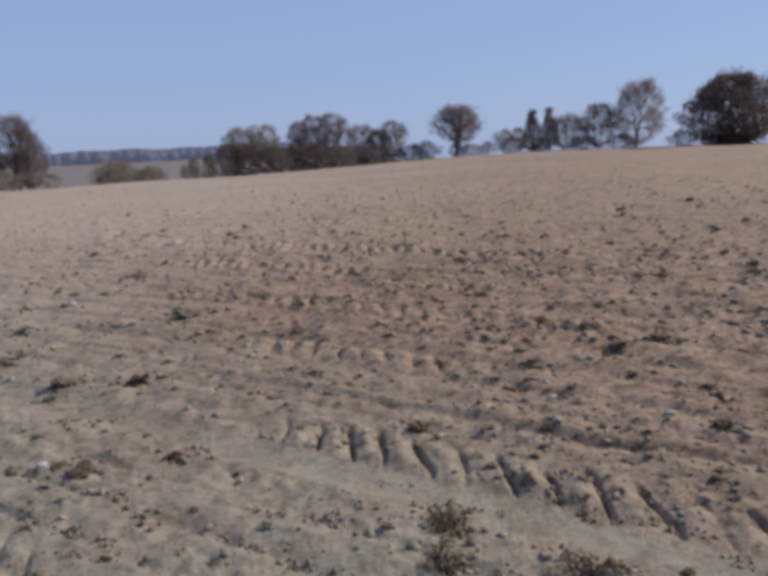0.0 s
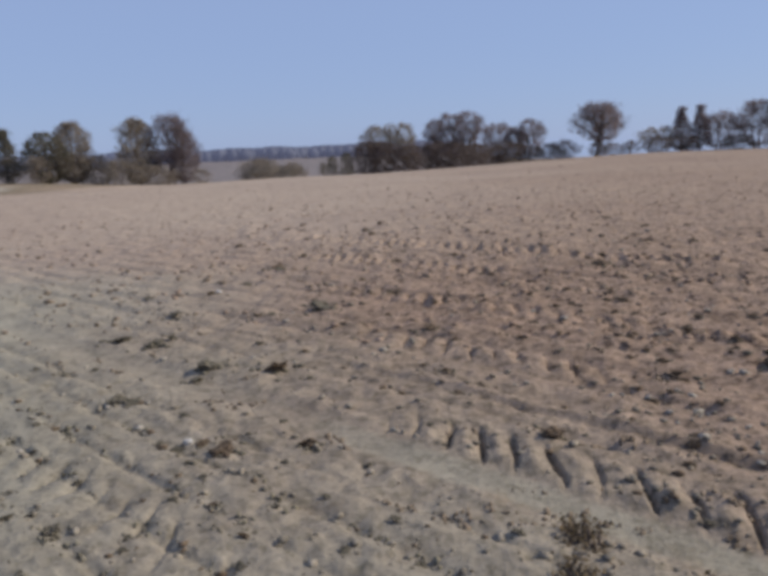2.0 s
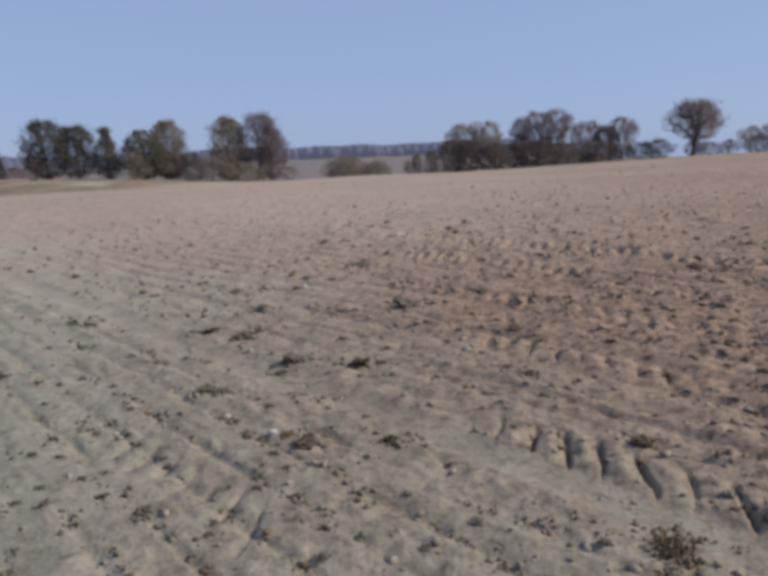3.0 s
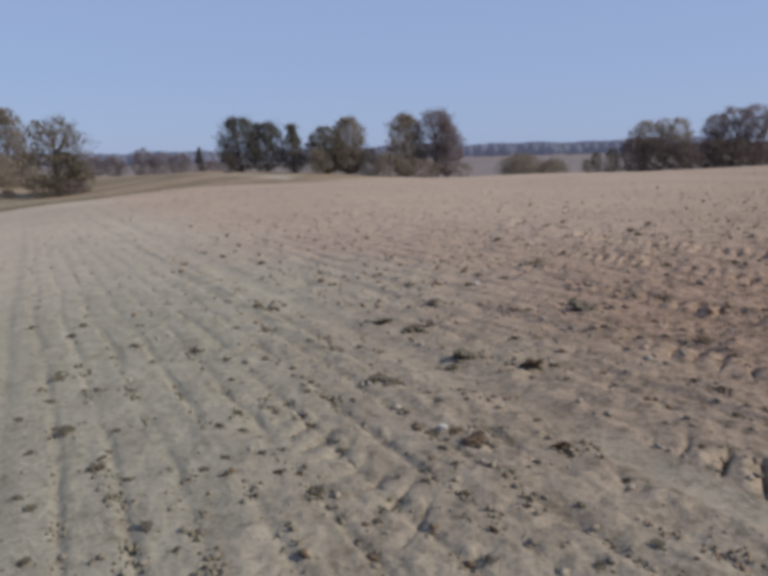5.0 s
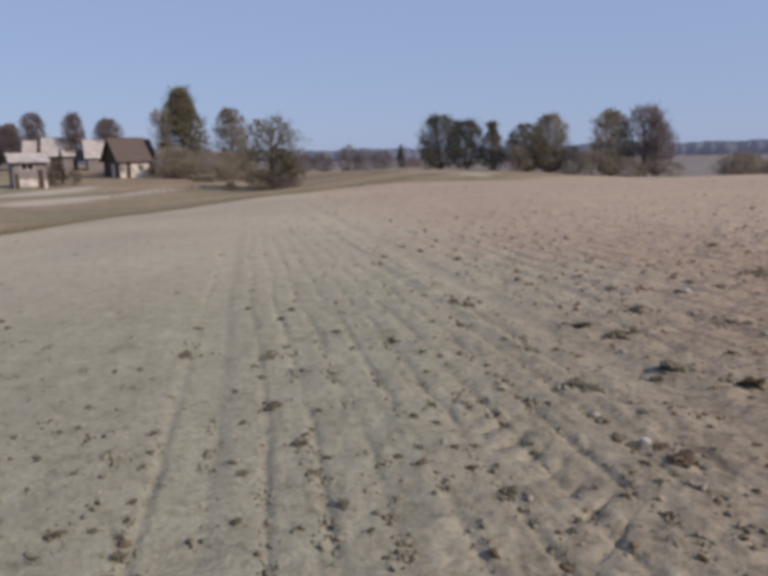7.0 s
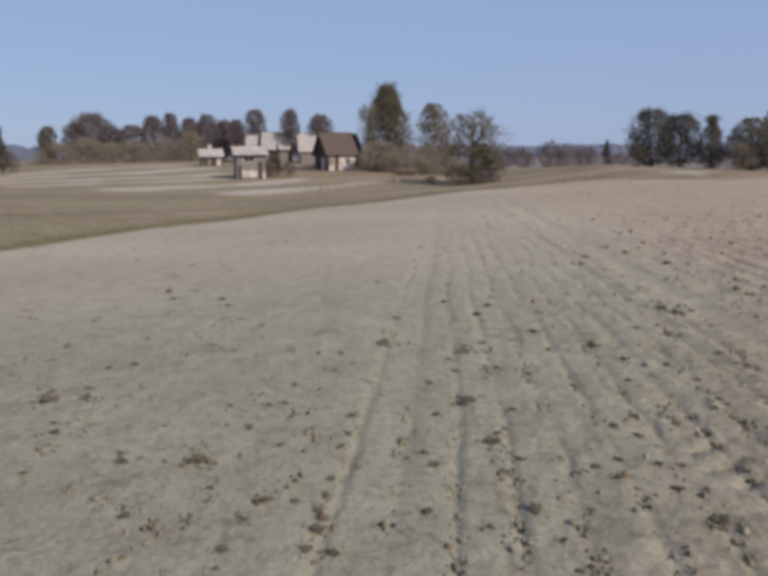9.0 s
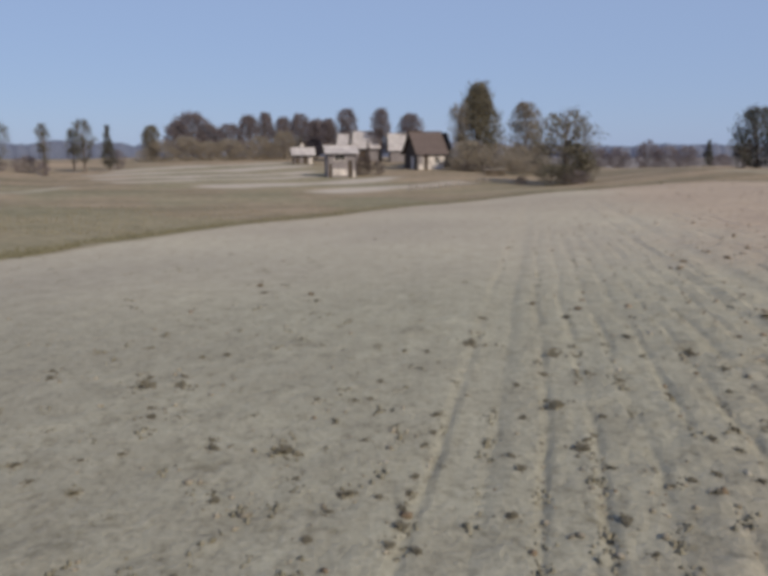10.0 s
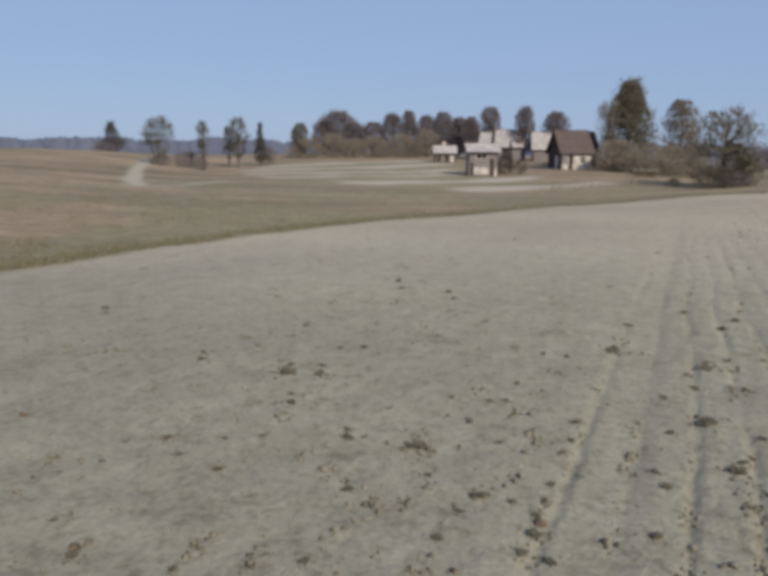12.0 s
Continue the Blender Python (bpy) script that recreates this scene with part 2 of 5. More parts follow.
LAND[50] = [(30, -0.65), (60, -1.0), (80, -0.85), (110, -0.9), (170, -2.4), (400, -8), (1250, -6), (4000, 8)]
LAND[56] = [(30, -0.8), (52, -1.15), (72, -1.6), (100, -1.1), (150, -1.2), (400, -6), (1250, -6), (4000, 8)]
LAND[64] = [(20, -0.6), (45, -1.45), (60, -1.75), (80, -1.2), (100, -0.6), (160, 0.2), (400, -5), (1250, -6), (4000, 8)]
LAND[73] = [(15, -0.5), (34, -1.3), (55, -1.5), (86, -1.2), (115, -0.1), (160, 0.6), (400, -5), (1250, -6), (4000, 8)]
LAND[84] = [(12, -0.45), (26, -1.05), (50, -1.3), (80, -0.95), (130, 0.1), (165, 0.9), (400, -5), (1250, -6), (4000, 8)]
LAND[94] = [(10, -0.35), (20, -0.82), (45, -1.0), (75, -1.1), (103, -0.95), (150, 0.4), (400, -4), (1250, -6), (4000, 8)]
LAND[104] = [(8, -0.25), (16, -0.6), (40, -0.6), (70, -0.2), (125, 1.55), (170, 1.3), (400, -4), (1250, -6), (4000, 8)]
LAND[120] = [(8, -0.2), (14, -0.4), (40, 0.0), (120, 2.0), (170, 1.5), (400, -4), (1250, -6), (4000, 8)]
LAND[180] = [(20, 0.0), (100, 0.5), (400, -2), (4000, 0)]


def bend(xs, ys, x):
    """A smooth curve through the pairs that makes no hump of its own."""
    xs, ys = np.array(xs, float), np.array(ys, float)
    h, d = np.diff(xs), np.diff(ys) / np.diff(xs)
    m = np.zeros(len(xs))
    m[0], m[-1] = d[0], d[-1]
    for i in range(1, len(xs) - 1):
        if d[i - 1] * d[i] > 0:
            w1, w2 = 2 * h[i] + h[i - 1], h[i] + 2 * h[i - 1]
            m[i] = (w1 + w2) / (w1 / d[i - 1] + w2 / d[i])
    i = np.clip(np.searchsorted(xs, x) - 1, 0, len(h) - 1)
    t = np.clip((x - xs[i]) / h[i], 0, 1)
    return ((1 + 2 * t) * (1 - t) ** 2 * ys[i] + t * (1 - t) ** 2 * h[i] * m[i]
            + t * t * (3 - 2 * t) * ys[i + 1] + t * t * (t - 1) * h[i] * m[i + 1])


GRID_R = np.concatenate([[0.0], np.geomspace(1.0, 4000.0, 400)])
AZS = sorted(LAND)
KNOT_AZ = np.array([AZS[-1] - 360] + AZS + [AZS[0] + 360])
PROFILES = np.array([bend([0] + [p[0] for p in LAND[a]], [0] + [p[1] for p in LAND[a]], GRID_R)
                     for a in [AZS[-1]] + AZS + [AZS[0]]])
GRID_AZ = np.arange(-180, 181, 1.0)
TABLE = np.array([bend(KNOT_AZ, PROFILES[:, j], GRID_AZ) for j in range(len(GRID_R))]).T
for _ in range(3):
    TABLE = (np.roll(TABLE, 1, 0) + 2 * TABLE + np.roll(TABLE, -1, 0)) / 4


def height(x, y):
    """Height of the land, without its clods and ruts."""
    x, y = np.asarray(x, float), np.asarray(y, float)
    r, az = np.hypot(x, y), np.degrees(np.arctan2(-x, y))
    i = np.clip(np.searchsorted(GRID_R, r) - 1, 0, len(GRID_R) - 2)
    fr = np.clip((r - GRID_R[i]) / (GRID_R[i + 1] - GRID_R[i]), 0, 1)
    ja = np.clip(np.floor(az + 180).astype(int), 0, len(GRID_AZ) - 2)
    fa = az + 180 - ja
    a = TABLE[ja, i] * (1 - fr) + TABLE[ja, i + 1] * fr
    b = TABLE[ja + 1, i] * (1 - fr) + TABLE[ja + 1, i + 1] * fr
    z = a * (1 - fa) + b * fa
    return z + 0.12 * step01(30, 90, r) * (grain(x / 9, y / 9, 3) + 0.5 * grain(x / 4, y / 4, 4)) * (1 + step01(150, 600, r) * 6)


EDGE = [(-180, 9), (-150, 10), (-120, 22), (-90, 70), (-60, 105), (-28, 102), (-10, 102), (6, 92), (18, 80), (28, 74), (37, 63), (45, 61), (50, 58),
        (56, 52), (64, 44), (73, 34), (84, 26), (94, 20), (104, 15.6), (120, 12), (150, 10), (180, 9)]


def in_field(x, y):
    """1 on the ploughed field, 0 outside it."""
    r, az = np.hypot(x, y), np.degrees(np.arctan2(-x, y))
    e = np.interp(az, [p[0] for p in EDGE], [p[1] for p in EDGE])
    e = e * (1 + 0.012 * grain(x / 2.3, y / 2.3, 8) + 0.010 * grain(x / 0.7, y / 0.7, 9))
    return 1 - step01(0.97, 1.025, r / e)


UX, UY = -0.840, 0.543      # the way the rows run


def micro(x, y):
    """Rows, wheel tracks and lumps of the tilled earth."""
    u, v = UX * x + UY * y, -UX * y + UY * x
    r = np.hypot(x, y)
    wob = 0.05 * grain(u / 2.5, v / 2.5, 11) + 0.02 * grain(u / 0.6, v / 0.6, 12)
    w = v + wob
    rough = 0.30 + 0.70 * step01(-1.2, 3.2, w)
    z = 0.016 * rough * grain(x / 0.55, y / 0.55, 1) + 0.017 * rough * grain(x / 0.21, y / 0.21, 2)
    z += 0.016 * rough * np.abs(grain(u / 0.16, v / 0.09, 5)) + 0.008 * rough * grain(x / 0.06, y / 0.06, 6)
    broken = (0.30 * step01(2.9, 4.2, w) + 0.70 * step01(4.5, 9.0, w)) * (1 - 0.6 * step01(12, 28, r))                    # clods turned up on the rough side
    z += broken * (0.050 * np.clip(grain(u / 0.34, v / 0.24, 23) - 0.15, 0, 1) ** 0.8 + 0.034 * np.clip(grain(u / 0.15, v / 0.12, 24) - 0.1, 0, 1) ** 0.7)
    rows = step01(-1.1, -0.5, w) * (1 - step01(2.4, 2.9, w))
    z -= rows * 0.018 * (0.5 + 0.5 * np.cos(2 * math.pi * (w + 0.72) / 0.31)) ** 10 * (0.7 + 0.8 * grain(u / 0.6, v / 0.3, 13))
    late = step01(3.5, 4.2, w)
    z -= late * 0.034 * (0.5 + 0.5 * np.cos(2 * math.pi * (w - 3.55) / 0.47)) ** 5 * (0.8 + 0.6 * grain(u / 1.6, v / 0.35, 14))
    z += step01(3.2, 5.5, u) * (0.030 * np.exp(-((w - 2.28) / 0.055) ** 2) * (0.6 + 0.6 * grain(u / 0.8, v, 15)) - 0.007 * np.exp(-((w - 2.12) / 0.07) ** 2))
    z -= 0.010 * np.exp(-((w + 0.72) / 0.05) ** 2) * (0.7 + 0.5 * grain(u / 0.3, v, 16))
    near = 1 - 0.75 * step01(2.6, 4.4, u)
    z -= near * 0.055 * np.exp(-((w - 3.84) / 0.038) ** 2) * (0.7 + 0.5 * grain(u / 0.5, v, 17))
    z += near * 0.022 * np.exp(-((w - 3.93) / 0.04) ** 2)
    for line, u0, u1, deep in ((3.62, 1.3, 3.2, 0.030), (3.55, 5.0, 15.0, 0.032), (2.84, 5.5, 13.0, 0.026), (4.15, 0.4, 3.0, 0.022)):      # single scratches of the harrow
        z -= deep * np.exp(-((w - line) / 0.035) ** 2) * step01(u0 - 0.6, u0, u) * (1 - step01(u1, u1 + 1.5, u)) * (0.8 + 0.5 * grain(u / 0.9, v, 26))
    for centre, wide, deep, u0, u1 in ((3.20, 0.17, 0.055, -2.0, 2.2), (1.42, 0.17, 0.017, 2.9, 4.4), (4.75, 0.17, 0.045, 2.6, 4.2), (6.22, 0.20, 0.065, 2.0, 6.0),
                                       (8.1, 0.25, 0.08, 6.0, 9.0), (10.0, 0.28, 0.09, 3.5, 11.5)):
        band = np.exp(-((v - centre) / wide) ** 4) * step01(u0 - 0.8, u0, u) * (1 - step01(u1, u1 + 1.2, u))
        lug = np.cos(2 * math.pi * (u - 0.155 - (0.75 + 0.5 * (v - centre)) * (v - centre) + 0.045 * grain(u / 0.25, v / 0.3, 18)) / 0.248)
        z += band * deep * (0.35 * np.clip(-lug, 0, 1) - 1.4 * np.clip(lug, 0, 1) ** 12) * np.clip(0.85 + 0.8 * grain(u / 0.19, v / 0.15, 19), 0.15, 1.6)
    flat = np.exp(-((v - 2.86) / 0.18) ** 4)
    flat = np.maximum(flat, 0.8 * np.exp(-((w + 0.49) / 0.17) ** 4))
    z = z * (1 - 0.75 * flat) - 0.015 * flat
    return z * (1 - step01(35, 70, r)) * in_field(x, y)


def part(name, verts, faces, mat, parent=None, label="", smooth=False):
    """One mesh object, under parent if that is given."""
    me = bpy.data.meshes.new(name)
    verts, faces = np.asarray(verts, np.float32), np.asarray(faces, np.int32)
    k = faces.shape[1]
    me.vertices.add(len(verts))
    me.vertices.foreach_set("co", verts.ravel())
    me.loops.add(faces.size)
    me.loops.foreach_set("vertex_index", faces.ravel())
    me.polygons.add(len(faces))
    me.polygons.foreach_set("loop_start", np.arange(0, faces.size, k, dtype=np.int32))
    me.polygons.foreach_set("loop_total", np.full(len(faces), k, np.int32))
    if smooth:
        me.polygons.foreach_set("use_smooth", np.ones(len(faces), bool))
    me.update(calc_edges=True)
    me.validate()
    me.materials.append(mat)
    ob = new(name, me)
    if parent is not None:
        ob.parent = parent
    if label:
        tagged(ob, label)
    return ob


def bm_part(name, bm, mat, parent=None, label=""):
    me = bpy.data.meshes.new(name)
    bm.normal_update()
    bm.to_mesh(me)
    bm.free()
    me.materials.append(mat)
    ob = new(name, me)
    if parent is not None:
        ob.parent = parent
    if label:
        tagged(ob, label)
    return ob


def strip_mask(x, y, pts, wide):
    """1 near a way through the points, 0 away from it."""
    best = np.full(np.shape(x), 1e9)
    for (ax, ay), (bx, by) in zip(pts, pts[1:]):
        t = np.clip(((x - ax) * (bx - ax) + (y - ay) * (by - ay)) / ((bx - ax) ** 2 + (by - ay) ** 2), 0, 1)
        best = np.minimum(best, np.hypot(x - ax - t * (bx - ax), y - ay - t * (by - ay)))
    best = best + wide * 0.35 * grain(x / (wide * 1.6), y / (wide * 1.6), 21)
    return 1 - step01(wide * 0.45, wide * 1.45, best)


def ground():
    """The one sheet of land, from the camera's foot to the horizon."""
    rr = np.concatenate([np.linspace(0.002, 1.35, 9), np.exp(np.arange(math.log(1.5), math.log(45), 0.0074)),
                         np.exp(np.arange(math.log(45), math.log(4200), 0.022))])
    aa = np.radians(np.concatenate([np.arange(-38, 120, 0.21), np.arange(120, 322, 2.0)]))
    R, A = np.meshgrid(rr, aa, indexing="ij")
    x, y = (0.5 - R * np.sin(A)).ravel(), (-0.6 + R * np.cos(A)).ravel()
    z = height(x, y) + micro(x, y)
    nr, na = len(rr), len(aa)
    i, j = np.meshgrid(np.arange(nr - 1), np.arange(na), indexing="ij")
    k = (j + 1) % na
    quads = np.stack([i * na + j, i * na + k, (i + 1) * na + k, (i + 1) * na + j], -1).reshape(-1, 4)[:, ::-1]
    ob = part("ground", np.stack([x, y, z], 1), quads, GROUND, smooth=True)
    far = 1 - step01(140, 220, np.hypot(x, y))
    soil = in_field(x, y)
    # The valley floor that takes the painted haze colour.
    valley = step01(330, 380, np.hypot(x, y)) * (1 - step01(1300, 1500, np.hypot(x, y))) * 0.9
    plots = np.maximum.reduce([
        strip_mask(x, y, [(-66, 33), (-62, 24), (-57, 17)], 1.9), strip_mask(x, y, [(-78, 30), (-70, 20), (-64, 10)], 2.4),
        strip_mask(x, y, [(-84, 22), (-78, 12), (-72, 2)], 1.5), strip_mask(x, y, [(-92, 24), (-86, 12), (-80, 0)], 1.7),
        strip_mask(x, y, [(-104, 26), (-97, 12), (-90, 0)], 2.6), strip_mask(x, y, [(-116, 27), (-110, 14), (-103, 2)], 2.4)]) * 0.9 * (1 - soil)
    sand = np.maximum.reduce([
        strip_mask(x, y, [(-112, -16.3), (-80, -12.6), (-60, -9.9), (-53, -8.2)], 0.75), strip_mask(x, y, [(-53, -8.2), (-56, -5.6), (-66, -3.4)], 0.6) * 0.7,
        strip_mask(x, y, [(-52.5, 55.5), (-48, 55.2), (-44, 54.6)], 1.9) * 0.45, strip_mask(x, y, [(-45.2, 54.2), (-42.8, 53.4)], 1.0)]) * (1 - soil)
    row = -UX * y + UY * x
    seedbed = np.maximum(1 - step01(0.0, 5.0, row - 0.32 * np.clip(UX * x + UY * y - 2.5, 0, 7) + 0.8 * grain(x / 2, y / 2, 33)),
                         0.88 * np.exp(-((row - 2.86 + 0.05 * grain(x / 0.5, y / 0.5, 34)) / 0.18) ** 4) * (1 - step01(2.5, 5, UX * x + UY * y)))
    seedbed = seedbed * (1 - 0.3 * step01(12, 40, np.hypot(x, y)))
    # dry weighs that painted light: more with distance from the origin, less rightward.
    dry = 0.85 * step01(5, 21, np.hypot(x, y) + 3 * grain(x / 4, y / 4, 35))
    dry *= 1 - 0.75 * step01(0.62, 1.0, row / np.hypot(x, y) + 0.06 * grain(x / 9, y / 9, 39))
    away = np.hypot(x + 38, y - 8) + 9 * grain(x / 16, y / 7, 36) + 3 * grain(x / 4, y / 3, 37)
    fresh = 0.55 * (1 - step01(14, 40, away)) * (0.25 + 0.75 * step01(-0.3, 0.3, grain(x / 9 + y / 20, y / 3.5, 38)))
    strips = step01(0, 5, y) * (1 - step01(24, 32, y)) * step01(58, 64, -x) * (1 - step01(108, 118, -x))
    fresh = np.maximum(fresh, 0.6 * strips * (1 - plots / 0.9))
    for name, values in (("fresh", fresh), ("seedbed", seedbed), ("dry", dry), ("soil", soil), ("hazy_valley", valley), ("plot", plots * far), ("sand", sand)):
        at = ob.data.attributes.new(name, "FLOAT", "POINT")
        at.data.foreach_set("value", values.astype(np.float32))
    tagged(ob, "tilled pinkish-brown field with dry meadow beyond it", "ground", kind="structure")
    return ob


ground()


def ground_z(x, y):
    return float(height(np.array([x]), np.array([y]))[0] + micro(np.array([x]), np.array([y]))[0])


# ---- trees ----


def tube(points, radii, sides=5):
    """Vertices and quads of a tapering limb."""
    pts = [Vector(p) for p in points]
    vs, fs = [], []
    for i, p in enumerate(pts):
        d = (pts[min(i + 1, len(pts) - 1)] - pts[max(i - 1, 0)]).normalized()
        a = d.orthogonal().normalized()
        b = d.cross(a)
        for k in range(sides):
            t = 2 * math.pi * k / sides
            vs.append(tuple(p + (a * math.cos(t) + b * math.sin(t)) * radii[i]))
    for i in range(len(pts) - 1):
        for k in range(sides):
            q = (k + 1) % sides
            fs.append((i * sides + k, i * sides + q, (i + 1) * sides + q, (i + 1) * sides + k))
    return vs, fs


def join(chunks):
    vs, fs, off = [], [], 0
    for v, f in chunks:
        vs.append(np.asarray(v, float).reshape(-1, 3))
        fs.append(np.asarray(f, int) + off)
        off += len(v)
    return np.concatenate(vs), np.concatenate(fs)


def leaf_cloud(rng, centres, spread, count, size, flat=0.85, slim=0.55, root=None):
    """Many small bent leaves or twigs round the centres; twigs point away from the root."""
    c = centres[rng.integers(0, len(centres), count)]
    s = spread[rng.integers(0, len(spread), count)][:, None] if np.ndim(spread) else spread
    p = c + np.clip(rng.normal(0, 1, (count, 3)), -1.7, 1.7) * s * np.array([1, 1, flat])
    d = rng.normal(0, 1, (count, 3))
    if root is not None:
        d = p - root
        d = d / (np.linalg.norm(d, axis=1)[:, None] + 1e-9) + rng.normal(0, 0.28, (count, 3))
    d /= np.linalg.norm(d, axis=1)[:, None]
    e = np.cross(d, rng.normal(0, 1, (count, 3)))
    e /= np.linalg.norm(e, axis=1)[:, None] + 1e-9
    k = np.cross(d, e)
    L = size * rng.uniform(0.6, 1.4, (count, 1))
    v = np.stack([p - d * L, p + e * L * slim + k * L * 0.15, p + d * L, p - e * L * slim + k * L * 0.15], 1).reshape(-1, 3)
    return v, np.arange(count * 4).reshape(-1, 4)


def limbs(paths, radii, sides):
    """Vertices and quads of many tapering limbs with the same number of joints: paths n x k x 3, radii n x k."""
    n, k, _ = paths.shape
    d = np.gradient(paths, axis=1)
    d /= np.linalg.norm(d, axis=2, keepdims=True) + 1e-9
    ref = np.where(np.abs(d[:, :, 2:3]) > 0.9, np.array([[[1.0, 0, 0]]]), np.array([[[0, 0, 1.0]]]))
    a = np.cross(d, ref)
    a /= np.linalg.norm(a, axis=2, keepdims=True) + 1e-9
    b = np.cross(d, a)
    t = np.arange(sides) * 2 * math.pi / sides
    v = paths[:, :, None] + (a[:, :, None] * np.cos(t)[:, None] + b[:, :, None] * np.sin(t)[:, None]) * radii[:, :, None, None]
    i, j, q = np.meshgrid(np.arange(n), np.arange(k - 1), np.arange(sides), indexing="ij")
    e = (q + 1) % sides
    at = (i * k + j) * sides
    return v.reshape(-1, 3), np.stack([at + q, at + e, at + sides + e, at + sides + q], -1).reshape(-1, 4)


def arcs(start, pull, end, joints):
    """Bent ways from start to end, drawn towards pull."""
    t = np.linspace(0, 1, joints)[None, :, None]
    return (1 - t) ** 2 * start[:, None] + 2 * t * (1 - t) * pull[:, None] + t * t * end[:, None]


# kind: crown's foot, fullest height, fork, rise of the limbs, limbs, leaves per tip, twigs per tip, leaves and fine twigs inside the crown, leaf tone, stems, stoutness
KINDS = {"round": (0.09, 0.50, 0.20, 0.5, 17, 7, 6, 4600, 2000, "green", 1, 0.020), "airy": (0.20, 0.60, 0.26, 0.6, 11, 4, 9, 200, 1800, "pale", 1, 0.022),
         "full": (0.03, 0.42, 0.12, 0.4, 17, 7, 6, 4200, 1900, "pale", 1, 0.020), "bare": (0.06, 0.50, 0.18, 0.7, 16, 2, 12, 400, 3800, "brown", 2, 0.020),
         "dense": (0.0, 0.40, 0.10, 0.4, 20, 9, 7, 11000, 5000, "dark", 1, 0.024), "cone": (0.06, 0.20, 0.08, 0.1, 26, 6, 6, 1500, 1200, "needle", 1, 0.016),
         "tall": (0.05, 0.34, 0.10, 0.9, 24, 7, 7, 7500, 3000, "green", 1, 0.017), "umbrella": (0.30, 0.62, 0.20, 1.2, 16, 7, 8, 1700, 2000, "brown", 2, 0.042),
         "bush": (0.0, 0.40, 0.02, 0.6, 10, 5, 5, 2300, 1700, "brown", 4, 0.014), "vase": (0.16, 0.66, 0.20, 1.0, 13, 3, 11, 250, 2600, "brown", 2, 0.022),
         "forked": (0.08, 0.50, 0.28, 0.6, 15, 9, 5, 2000, 1000, "green", 1, 0.036)}


def outline(kind, z, foot, full):
    """The crown's half width, 0 to 1, at a share z of the tree's height."""
    t = np.clip(np.where(z < full, (z - foot) / max(full - foot, 0.01), (1 - z) / (1 - full)), 0, 1)
    if kind == "cone":
        return t ** 0.85
    if kind == "tall":
        return np.where(z > full, t ** 0.5, t ** 0.45)
    return np.sqrt(np.clip(1 - (1 - t) ** 2, 0, 1))


